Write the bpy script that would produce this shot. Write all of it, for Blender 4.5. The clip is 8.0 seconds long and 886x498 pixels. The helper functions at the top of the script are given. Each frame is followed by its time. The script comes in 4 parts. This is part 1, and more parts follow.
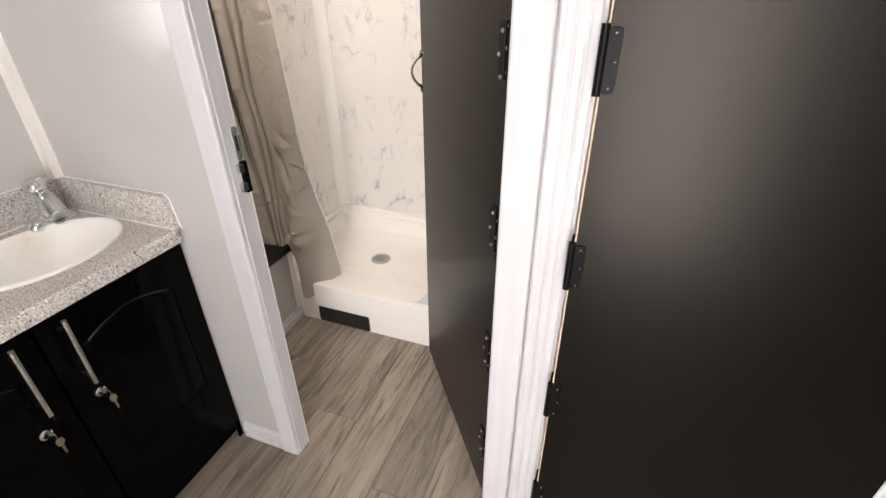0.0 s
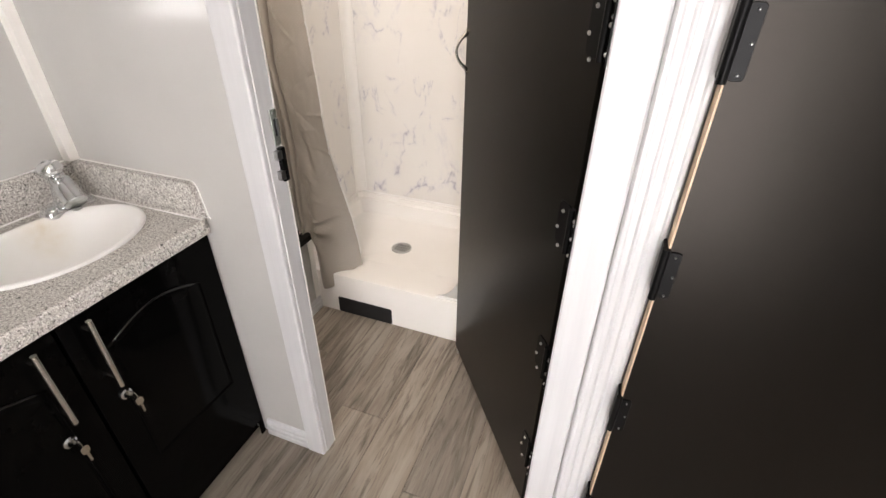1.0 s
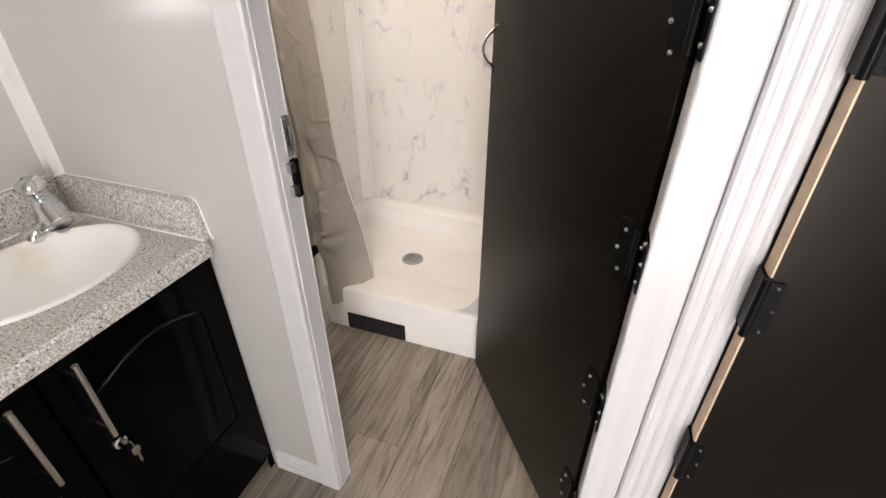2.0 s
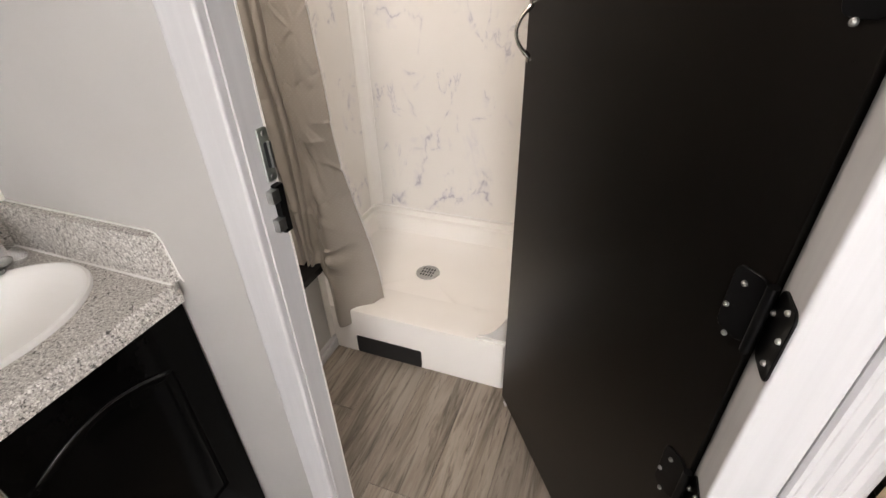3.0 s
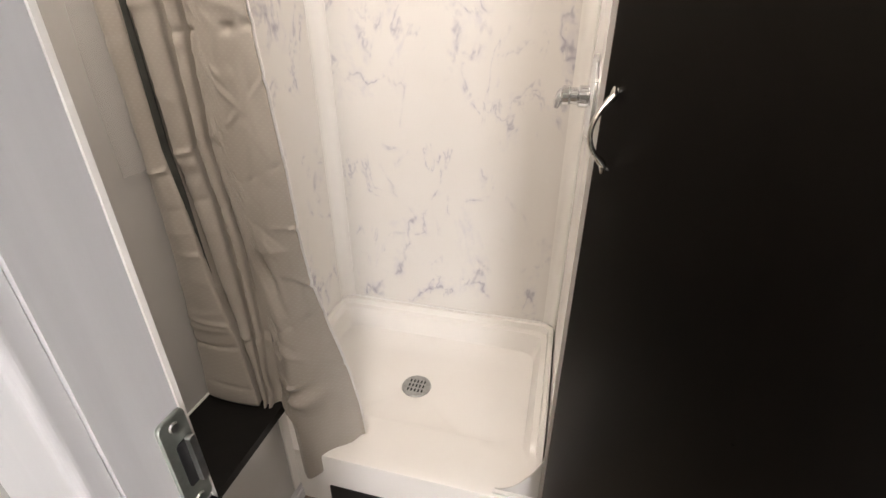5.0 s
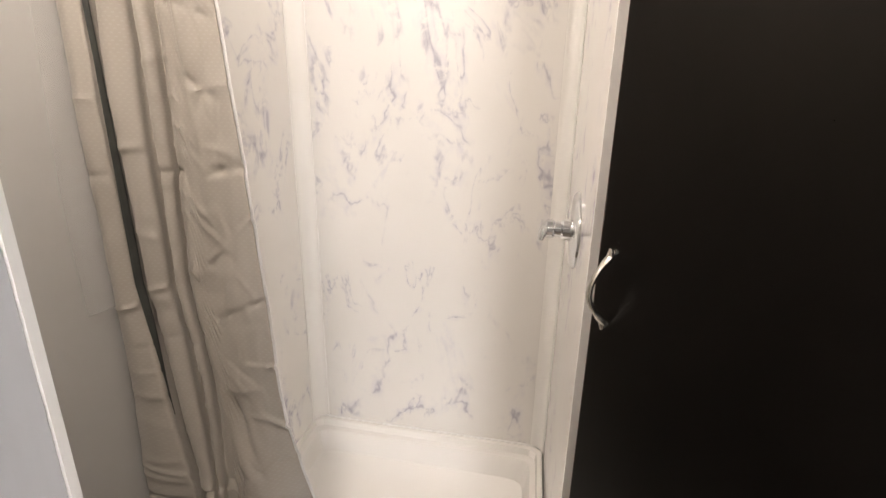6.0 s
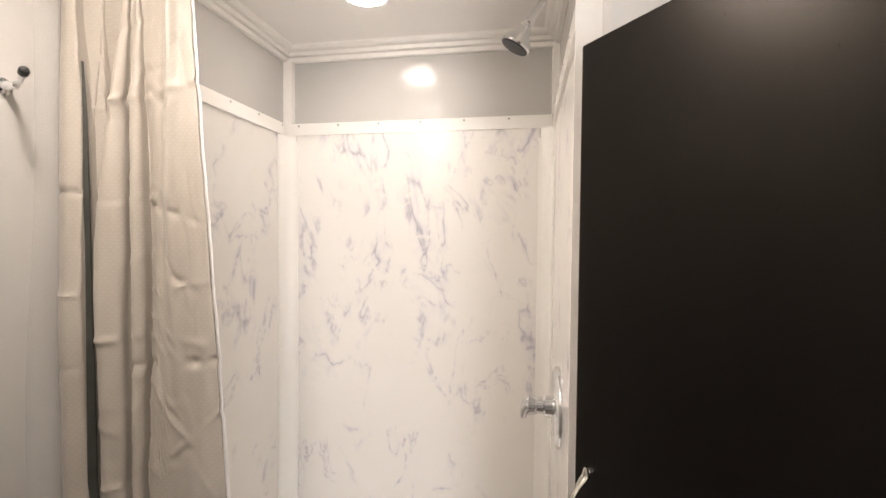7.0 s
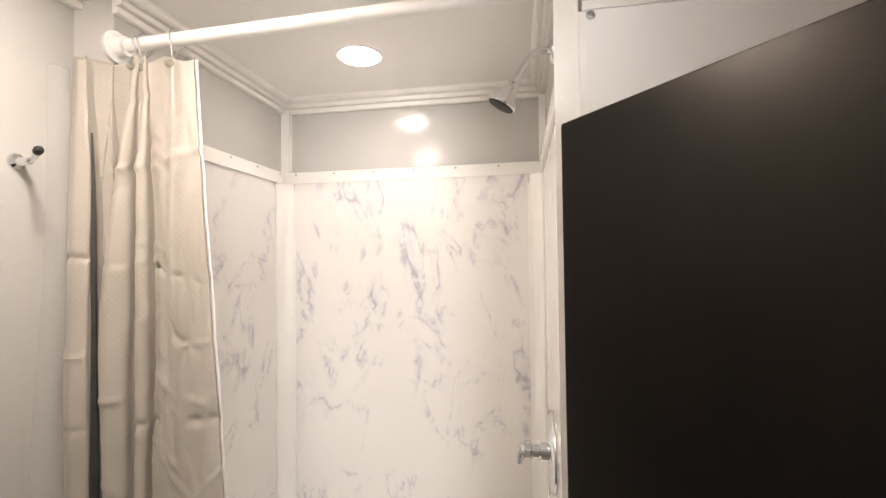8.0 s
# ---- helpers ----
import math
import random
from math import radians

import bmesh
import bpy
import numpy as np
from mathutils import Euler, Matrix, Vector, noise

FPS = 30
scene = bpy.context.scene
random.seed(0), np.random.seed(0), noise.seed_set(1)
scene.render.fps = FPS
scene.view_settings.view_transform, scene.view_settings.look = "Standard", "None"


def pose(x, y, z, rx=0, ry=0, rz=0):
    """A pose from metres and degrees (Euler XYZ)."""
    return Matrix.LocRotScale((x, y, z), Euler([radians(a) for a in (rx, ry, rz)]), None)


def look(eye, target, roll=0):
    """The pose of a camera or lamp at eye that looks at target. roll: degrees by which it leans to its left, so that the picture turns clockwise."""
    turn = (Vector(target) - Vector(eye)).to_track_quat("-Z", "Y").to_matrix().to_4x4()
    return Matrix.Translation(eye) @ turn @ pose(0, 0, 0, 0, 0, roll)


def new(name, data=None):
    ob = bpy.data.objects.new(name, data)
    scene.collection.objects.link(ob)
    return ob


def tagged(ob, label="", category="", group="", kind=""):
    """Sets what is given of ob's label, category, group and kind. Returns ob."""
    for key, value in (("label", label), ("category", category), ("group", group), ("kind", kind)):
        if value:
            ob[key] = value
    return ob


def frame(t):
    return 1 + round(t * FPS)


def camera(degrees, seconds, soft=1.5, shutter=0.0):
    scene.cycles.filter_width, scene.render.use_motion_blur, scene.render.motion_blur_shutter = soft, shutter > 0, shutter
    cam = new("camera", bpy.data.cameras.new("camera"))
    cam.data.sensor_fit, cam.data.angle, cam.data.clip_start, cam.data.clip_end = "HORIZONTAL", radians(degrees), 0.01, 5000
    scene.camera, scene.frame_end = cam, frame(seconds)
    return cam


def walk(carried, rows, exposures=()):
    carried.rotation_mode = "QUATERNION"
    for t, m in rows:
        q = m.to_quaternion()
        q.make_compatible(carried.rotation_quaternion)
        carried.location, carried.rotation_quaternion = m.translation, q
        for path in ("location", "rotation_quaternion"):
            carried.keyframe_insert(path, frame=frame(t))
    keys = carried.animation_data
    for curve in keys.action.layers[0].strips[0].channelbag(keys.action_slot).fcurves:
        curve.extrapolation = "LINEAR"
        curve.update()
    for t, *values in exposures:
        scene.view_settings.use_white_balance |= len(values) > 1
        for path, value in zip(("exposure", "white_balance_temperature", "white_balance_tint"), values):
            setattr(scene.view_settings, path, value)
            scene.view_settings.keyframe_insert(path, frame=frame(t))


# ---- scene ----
import functools

cam = camera(88.3, 8.0)
PATH = [
    (0, (0.038, 0.002, 1.434), (-0.566, 1.627, 0.437), -0.4),
    (0.5, (-0.034, 0.017, 1.428), (-0.658, 1.615, 0.401), 0.0),
    (1, (-0.117, 0.045, 1.417), (-0.699, 1.639, 0.358), 0.8),
    (1.5, (-0.189, 0.077, 1.409), (-0.722, 1.686, 0.347), 0.6),
    (1.7, (-0.207, 0.096, 1.403), (-0.753, 1.707, 0.35), 0.6),
    (2.8, (-0.327, 0.307, 1.347), (-0.939, 1.876, 0.269), -1.3),
    (3, (-0.347, 0.351, 1.344), (-0.955, 1.919, 0.261), -1.6),
    (3.5, (-0.382, 0.422, 1.332), (-0.992, 2.011, 0.281), -1.3),
    (4, (-0.442, 0.516, 1.332), (-1.033, 2.135, 0.317), -0.5),
    (4.2, (-0.479, 0.568, 1.34), (-1.059, 2.192, 0.326), 0.1),
    (5.3, (-0.619, 0.736, 1.372), (-1.028, 2.499, 0.521), -0.3),
    (5.5, (-0.623, 0.752, 1.387), (-1.02, 2.551, 0.609), -0.0),
    (6, (-0.653, 0.751, 1.441), (-1.013, 2.632, 0.865), 1.1),
    (6.5, (-0.634, 0.772, 1.496), (-0.982, 2.718, 1.195), 1.1),
    (7, (-0.621, 0.768, 1.567), (-0.98, 2.734, 1.507), 0.5),
    (7.5, (-0.614, 0.76, 1.6), (-0.938, 2.733, 1.646), 0.3),
    (8, (-0.609, 0.732, 1.627), (-0.951, 2.702, 1.673), -0.7),
]
walk(cam, [(t, look(eye, target, roll)) for t, eye, target, roll in PATH], exposures=[(0.0, 0.02), (1.5, -0.04), (3.0, -0.17), (4.0, -0.14), (5.5, 0.0), (6.5, -0.12), (8.0, -0.10)])

# ---- world and light levels ----
world = bpy.data.worlds.new("world")
scene.world = world
world.use_nodes = True
world.node_tree.nodes["Background"].inputs[0].default_value = (0.05, 0.052, 0.055, 1)
world.node_tree.nodes["Background"].inputs[1].default_value = 0.2
SHOWER_LAMP, CUBICLE_LAMP, HALL_LAMP, DAYLIGHT = 77.0, 345.0, 255.0, 13.0
WARM, COOL = (1.0, 0.865, 0.765), (1.0, 0.895, 0.825)


# ---- materials ----
class Mat:
    """A node material with short calls for its nodes."""

    def __init__(self, name, color=(0.5, 0.5, 0.5), rough=0.5, metal=0.0, spec=0.5):
        self.m = bpy.data.materials.new(name)
        self.m.use_nodes = True
        self.t = self.m.node_tree
        self.p = self.t.nodes["Principled BSDF"]
        self.p.inputs["Base Color"].default_value = (*color, 1)
        self.p.inputs["Roughness"].default_value = rough
        self.p.inputs["Metallic"].default_value = metal
        self.p.inputs["Specular IOR Level"].default_value = spec
        self.co = None

    def node(self, kind, **sets):
        n = self.t.nodes.new(kind)
        for k, v in sets.items():
            n.inputs[k.replace("_", " ")].default_value = v
        return n

    def link(self, a, b):
        self.t.links.new(a, b)

    def coords(self, scale=(1, 1, 1), out="Object"):
        c = self.t.nodes.new("ShaderNodeTexCoord")
        mp = self.t.nodes.new("ShaderNodeMapping")
        mp.inputs["Scale"].default_value = scale
        self.link(c.outputs[out], mp.inputs[0])
        return mp.outputs[0]

    def noise(self, scale, detail=4, rough=0.55, stretch=(1, 1, 1), distort=0.0, out="Object"):
        n = self.node("ShaderNodeTexNoise", Scale=scale, Detail=detail, Roughness=rough, Distortion=distort)
        self.link(self.coords(stretch, out), n.inputs["Vector"])
        return n.outputs["Fac"]

    def ramp(self, fac, stops):
        r = self.t.nodes.new("ShaderNodeValToRGB")
        e = r.color_ramp.elements
        while len(e) < len(stops):
            e.new(0.5)
        for el, (pos, col) in zip(e, stops):
            el.position = pos
            el.color = (*col, 1) if len(col) == 3 else col
        self.link(fac, r.inputs[0])
        return r.outputs[0]

    def mix(self, fac, a, b, blend="MIX"):
        n = self.t.nodes.new("ShaderNodeMix")
        n.data_type, n.blend_type = "RGBA", blend
        for val, slot in ((fac, 0), (a, 6), (b, 7)):
            if isinstance(val, (int, float)):
                n.inputs[slot].default_value = val
            elif isinstance(val, tuple):
                n.inputs[slot].default_value = (*val, 1)
            else:
                self.link(val, n.inputs[slot])
        return n.outputs[2]

    def math(self, op, a, b=0.0):
        n = self.t.nodes.new("ShaderNodeMath")
        n.operation = op
        for val, slot in ((a, 0), (b, 1)):
            if isinstance(val, (int, float)):
                n.inputs[slot].default_value = val
            else:
                self.link(val, n.inputs[slot])
        return n.outputs[0]

    def color(self, out):
        self.link(out, self.p.inputs["Base Color"])

    def rough(self, out, lo, hi):
        n = self.node("ShaderNodeMapRange", To_Min=lo, To_Max=hi)
        self.link(out, n.inputs[0])
        self.link(n.outputs[0], self.p.inputs["Roughness"])

    def bump(self, height, strength=0.2, distance=0.002):
        n = self.node("ShaderNodeBump", Strength=strength, Distance=distance)
        self.link(height, n.inputs["Height"])
        self.link(n.outputs[0], self.p.inputs["Normal"])


def wall_panel_mat():
    m = Mat("grey_wall_panel", rough=0.16)
    m.color(m.ramp(m.noise(1.6, 5), [(0.3, (0.485, 0.477, 0.458)), (0.7, (0.54, 0.532, 0.512))]))
    m.rough(m.noise(9, 3), 0.12, 0.22)
    m.bump(m.noise(22, 3), 0.10, 0.004)
    return m.m


def white_trim_mat():
    m = Mat("white_trim", rough=0.32)
    streak = m.noise(60, 4, 0.6, (1, 1, 0.03))
    m.color(m.ramp(streak, [(0.25, (0.545, 0.545, 0.555)), (0.65, (0.605, 0.605, 0.612))]))
    m.bump(streak, 0.12, 0.001)
    return m.m


def cream_trim_mat():
    m = Mat("cream_trim", rough=0.3)
    m.color(m.ramp(m.noise(14, 3), [(0.3, (0.84, 0.82, 0.78)), (0.7, (0.88, 0.865, 0.83))]))
    m.bump(m.noise(90, 2), 0.05, 0.001)
    return m.m


def ceiling_mat():
    m = Mat("ceiling_panel", rough=0.2)
    m.color(m.ramp(m.noise(2.0, 4), [(0.3, (0.875, 0.86, 0.835)), (0.7, (0.91, 0.895, 0.87))]))
    m.bump(m.noise(30, 2), 0.06, 0.003)
    return m.m


def plank_mat():
    m = Mat("grey_oak_plank", rough=0.42)
    info = m.t.nodes.new("ShaderNodeObjectInfo")
    shift = m.t.nodes.new("ShaderNodeVectorMath")
    shift.operation = "MULTIPLY_ADD"
    comb = m.t.nodes.new("ShaderNodeCombineXYZ")
    m.link(info.outputs["Random"], comb.inputs[0])
    m.link(info.outputs["Random"], comb.inputs[1])
    m.link(comb.outputs[0], shift.inputs[0])
    shift.inputs[1].default_value = (7.3, 11.7, 0)
    m.link(m.coords((1, 0.075, 1)), shift.inputs[2])

    def grain(scale, detail, distort):
        n = m.node("ShaderNodeTexNoise", Scale=scale, Detail=detail, Roughness=0.62, Distortion=distort)
        m.link(shift.outputs[0], n.inputs["Vector"])
        return n.outputs["Fac"]

    broad, fine, dark = grain(9, 7, 1.2), grain(75, 7, 0.9), grain(30, 10, 1.2)
    base = m.ramp(broad, [(0.32, (0.145, 0.117, 0.090)), (0.5, (0.245, 0.207, 0.168)), (0.66, (0.345, 0.302, 0.253))])
    base = m.mix(m.ramp(fine, [(0.35, (0, 0, 0)), (0.7, (0.55, 0.55, 0.55))]), base, (0.37, 0.33, 0.28))
    base = m.mix(m.ramp(dark, [(0.50, (0, 0, 0)), (0.66, (0.74, 0.74, 0.74))]), base, (0.055, 0.042, 0.032))
    pores = m.ramp(grain(120, 8, 0.5), [(0.54, (0, 0, 0)), (0.66, (0.75, 0.75, 0.75))])
    base = m.mix(m.mix(1.0, pores, m.ramp(grain(14, 4, 0.8), [(0.42, (0, 0, 0)), (0.60, (1, 1, 1))]), "MULTIPLY"), base, (0.060, 0.047, 0.036))
    tone = m.ramp(info.outputs["Random"], [(0.0, (0.90, 0.90, 0.90)), (1.0, (1.08, 1.06, 1.04))])
    m.color(m.mix(1.0, base, tone, "MULTIPLY"))
    m.rough(fine, 0.34, 0.52)
    m.bump(m.math("ADD", fine, dark), 0.22, 0.0012)
    return m.m


def laminate_mat():
    m = Mat("espresso_laminate", rough=0.3, spec=0.235)
    grain = m.noise(26, 6, 0.65, (1, 1, 0.5))
    m.color(m.ramp(grain, [(0.3, (0.0008, 0.0007, 0.0006)), (0.7, (0.0024, 0.0019, 0.0016))]))
    m.rough(m.noise(100, 5, 0.7), 0.24, 0.36)
    m.p.inputs["Specular Tint"].default_value = (1.0, 0.90, 0.80, 1)
    m.bump(m.math("ADD", m.noise(430, 5, 0.75), m.math("MULTIPLY", m.noise(130, 4, 0.7), 0.5)), 0.24, 0.0005)
    return m.m


def cabinet_mat():
    m = Mat("black_cabinet_paint", rough=0.16, spec=0.045)
    m.color(m.ramp(m.noise(12, 4), [(0.3, (0.0010, 0.0010, 0.0010)), (0.7, (0.0022, 0.0021, 0.0020))]))
    m.rough(m.noise(35, 3), 0.10, 0.17)
    m.bump(m.noise(160, 3), 0.03, 0.0005)
    return m.m


def granite_mat():
    m = Mat("speckled_grey_laminate", rough=0.28)
    a = m.noise(200, 4, 0.75)
    b = m.noise(270, 2, 0.6)
    c = m.noise(165, 3, 0.6, (1, 1, 1), 0.8)
    base = m.ramp(a, [(0.36, (0.17, 0.158, 0.146)), (0.47, (0.43, 0.408, 0.378)), (0.60, (0.66, 0.635, 0.595))])
    base = m.mix(m.ramp(b, [(0.57, (0, 0, 0)), (0.62, (1, 1, 1))]), base, (0.82, 0.80, 0.765))
    base = m.mix(m.ramp(c, [(0.60, (0, 0, 0)), (0.645, (1, 1, 1))]), base, (0.06, 0.056, 0.052))
    m.color(base)
    m.bump(a, 0.05, 0.0005)
    return m.m


def marble_mat():
    """Cream gelcoat with broken lilac-grey veins."""
    m = Mat("cream_marbled_panel", rough=0.17)
    base = m.ramp(m.noise(2.2, 3), [(0.3, (0.775, 0.75, 0.71)), (0.7, (0.82, 0.80, 0.765))])

    def vein(scale, distort, width, seed, stretch):
        c = m.coords(stretch)
        mv = m.t.nodes.new("ShaderNodeVectorMath")
        mv.operation = "ADD"
        mv.inputs[1].default_value = (seed, seed * 1.7, seed * 0.6)
        m.link(c, mv.inputs[0])
        n = m.node("ShaderNodeTexNoise", Scale=scale, Detail=4.0, Roughness=0.58, Distortion=distort)
        m.link(mv.outputs[0], n.inputs["Vector"])
        d = m.math("ABSOLUTE", m.math("SUBTRACT", n.outputs["Fac"], 0.5))
        return m.ramp(d, [(0.0, (1, 1, 1)), (width, (0, 0, 0))])

    slant = (1.35, 1.0, 0.8)
    patch = m.ramp(m.noise(4.6, 3, 0.6, slant), [(0.46, (0, 0, 0)), (0.57, (1, 1, 1))])
    patch2 = m.ramp(m.noise(6.5, 3, 0.6, (1.0, 1.0, 1.3)), [(0.50, (0, 0, 0)), (0.60, (1, 1, 1))])
    ragged = m.ramp(m.noise(15, 5, 0.68, slant, 0.5), [(0.42, (0, 0, 0)), (0.58, (1, 1, 1))])
    wisp = m.mix(1.0, vein(2.6, 0.55, 0.055, 6.3, slant), patch, "MULTIPLY")
    wisp = m.mix(1.0, wisp, ragged, "MULTIPLY")
    wisp2 = m.mix(1.0, vein(3.9, 0.8, 0.055, 9.4, slant), patch2, "MULTIPLY")
    wisp2 = m.mix(1.0, wisp2, ragged, "MULTIPLY")
    line = m.mix(1.0, m.mix(1.0, vein(2.6, 0.55, 0.016, 6.3, slant), patch, "MULTIPLY"), ragged, "MULTIPLY")
    line2 = m.mix(1.0, m.mix(1.0, vein(3.9, 0.8, 0.016, 9.4, slant), patch2, "MULTIPLY"), ragged, "MULTIPLY")
    col = m.mix(m.math("MULTIPLY", wisp, 0.48), base, (0.55, 0.54, 0.625))
    col = m.mix(m.math("MULTIPLY", wisp2, 0.34), col, (0.57, 0.56, 0.64))
    col = m.mix(m.math("MULTIPLY", line, 0.62), col, (0.31, 0.30, 0.36))
    col = m.mix(m.math("MULTIPLY", line2, 0.52), col, (0.33, 0.32, 0.385))
    m.color(col)
    m.bump(m.noise(10, 2), 0.04, 0.003)
    return m.m


def gelcoat_mat():
    m = Mat("cream_gelcoat", rough=0.2)
    m.color(m.ramp(m.noise(3, 4), [(0.3, (0.885, 0.865, 0.825)), (0.7, (0.915, 0.90, 0.865))]))
    m.rough(m.noise(14, 3), 0.15, 0.28)
    m.bump(m.noise(40, 2), 0.03, 0.002)
    return m.m


def fabric_mat():
    m = Mat("taupe_dobby_fabric", rough=0.62, spec=0.4)
    uv = m.t.nodes.new("ShaderNodeUVMap")
    sep = m.t.nodes.new("ShaderNodeSeparateXYZ")
    m.link(uv.outputs[0], sep.inputs[0])
    row = m.math("MULTIPLY", sep.outputs[1], 160.0)
    odd = m.math("MODULO", m.math("FLOOR", row), 2.0)
    col = m.math("ADD", m.math("MULTIPLY", sep.outputs[0], 82.0), m.math("MULTIPLY", odd, 0.5))
    fx = m.math("ABSOLUTE", m.math("SUBTRACT", m.math("FRACT", col), 0.5))
    fy = m.math("ABSOLUTE", m.math("SUBTRACT", m.math("FRACT", row), 0.5))
    dot = m.math("MULTIPLY", m.math("LESS_THAN", fx, 0.20), m.math("LESS_THAN", fy, 0.17))
    base = m.ramp(m.noise(5, 4), [(0.3, (0.365, 0.334, 0.289)), (0.7, (0.415, 0.382, 0.334))])
    base = m.mix(m.math("MULTIPLY", dot, 0.13), base, (0.58, 0.54, 0.48))
    m.color(base)
    m.rough(dot, 0.48, 0.32)
    m.p.inputs["Sheen Weight"].default_value = 0.15
    weave = m.noise(900, 2)
    m.bump(m.math("ADD", dot, weave), 0.08, 0.0003)
    return m.m


def simple(name, color, rough, metal=0.0, vary=0.08, scale=30, bump=0.05, spec=0.5):
    m = Mat(name, color, rough, metal, spec)
    lo = tuple(c * (1 - vary) for c in color)
    hi = tuple(min(1.0, c * (1 + vary)) for c in color)
    m.color(m.ramp(m.noise(scale, 4), [(0.3, lo), (0.7, hi)]))
    if bump:
        m.bump(m.noise(scale * 6, 3), bump, 0.0006)
    return m.m


def lens_mat(name, color, strength):
    m = Mat(name, (0.9, 0.9, 0.9), 0.4)
    m.p.inputs["Emission Color"].default_value = (*color, 1)
    m.p.inputs["Emission Strength"].default_value = strength
    return m.m


GREY, WHITE, CREAM, CEIL = wall_panel_mat(), white_trim_mat(), cream_trim_mat(), ceiling_mat()
PLANK, DARK, CAB, STONE = plank_mat(), laminate_mat(), cabinet_mat(), granite_mat()
MARBLE, GEL, FABRIC = marble_mat(), gelcoat_mat(), fabric_mat()
CHROME = simple("chrome", (0.78, 0.79, 0.80), 0.09, 1.0, 0.03, 20, 0)
NICKEL = simple("brushed_nickel", (0.52, 0.50, 0.45), 0.27, 1.0, 0.08, 60, 0.08)
STEEL = simple("dull_steel", (0.45, 0.46, 0.45), 0.38, 1.0, 0.15, 80, 0.1)
ZINC = simple("zinc_plate", (0.46, 0.50, 0.46), 0.5, 1.0, 0.15, 70, 0.1)
BLACK = simple("black_metal", (0.004, 0.004, 0.0042), 0.32, 0.0, 0.2, 40, 0.04, 0.10)
GLINT = simple("cabinet_paint_glint", (0.004, 0.004, 0.004), 0.2, 0.0, 0.1, 30, 0, 0.5)
RUBBER = simple("black_plastic", (0.010, 0.010, 0.011), 0.55, 0.0, 0.2, 50, 0.08)
VINYL = simple("black_bench_top", (0.006, 0.0055, 0.005), 0.4, 0.0, 0.2, 30, 0.08, 0.25)
RAWWOOD = simple("raw_pine_edge", (0.62, 0.47, 0.32), 0.6, 0.0, 0.12, 40, 0.15)
PALE = simple("pale_wall_sheet", (0.89, 0.88, 0.86), 0.2, 0.0, 0.03, 3, 0.03)
CERAMIC = simple("white_ceramic", (0.83, 0.82, 0.79), 0.1, 0.0, 0.02, 4, 0)
CAULK = simple("white_caulk", (0.82, 0.81, 0.79), 0.5, 0.0, 0.04, 60, 0.1)
GUARD = simple("pale_grey_plastic", (0.60, 0.59, 0.57), 0.35, 0.0, 0.03, 20, 0.02)
LINER = simple("white_vinyl_liner", (0.80, 0.79, 0.77), 0.35, 0.0, 0.03, 20, 0.02)
# curtain gap shade as a dark colour
GAP_SHADE = simple("pleat_gap_shade", (0.040, 0.042, 0.036), 0.7, 0.0, 0.25, 25, 0.2)
VINYL_CLEAR = simple("clear_vinyl", (0.80, 0.79, 0.76), 0.25, 0.0, 0.02, 20, 0.02)
VINYL_CLEAR.node_tree.nodes["Principled BSDF"].inputs["Alpha"].default_value = 0.13
SUBFLOOR = simple("dark_joint", (0.045, 0.037, 0.03), 0.8, 0.0, 0.2, 40, 0.1)
SHOWER_LENS, HALL_LENS = lens_mat("warm_lens", WARM, SHOWER_LAMP), lens_mat("cool_lens", COOL, HALL_LAMP)
CUBICLE_LENS = lens_mat("warm_cubicle_lens", WARM, CUBICLE_LAMP)
SKY = lens_mat("daylight", (1.0, 0.955, 0.96), DAYLIGHT)

# ---- building helpers ----
BASE = {}


def thing(name, at, label, category, group="", kind=""):
    ob = new(name)
    ob.location = at
    ob.empty_display_size = 0.1
    BASE[ob] = Vector(at)
    return tagged(ob, label, category, group, kind)


def part(name, bm, mat, parent=None, label="", smooth=False, bevel=0.0):
    """Links a bmesh made in world places as one mesh object under its parent."""
    at = BASE.get(parent, Vector((0, 0, 0)))
    if bevel:
        hard = [e for e in bm.edges if len(e.link_faces) == 2 and e.calc_face_angle(0) > 0.6]
        bmesh.ops.bevel(bm, geom=hard, offset=bevel, segments=2, profile=0.6, affect="EDGES", clamp_overlap=True)
    bmesh.ops.recalc_face_normals(bm, faces=bm.faces[:])
    bmesh.ops.translate(bm, verts=bm.verts[:], vec=-at)
    me = bpy.data.meshes.new(name)
    bm.to_mesh(me)
    bm.free()
    me.materials.append(mat)
    if smooth:
        me.shade_smooth()
        me.set_sharp_from_angle(angle=radians(38))
    ob = new(name, me)
    ob.parent = parent
    BASE[ob] = at
    if label:
        ob["label"] = label
    return ob


def structure(name, bm, mat, label, category, smooth=False, bevel=0.0):
    return tagged(part(name, bm, mat, None, "", smooth, bevel), label, category, "", "structure")


def box(bm, x0, x1, y0, y1, z0, z1, m=None):
    vs = [bm.verts.new((x, y, z)) for x in (x0, x1) for y in (y0, y1) for z in (z0, z1)]
    for f in ((0, 1, 3, 2), (4, 6, 7, 5), (0, 4, 5, 1), (2, 3, 7, 6), (0, 2, 6, 4), (1, 5, 7, 3)):
        bm.faces.new([vs[i] for i in f])
    if m is not None:
        bmesh.ops.transform(bm, matrix=m, verts=vs)
    return bm


def B(*lims, m=None):
    return box(bmesh.new(), *lims, m=m)


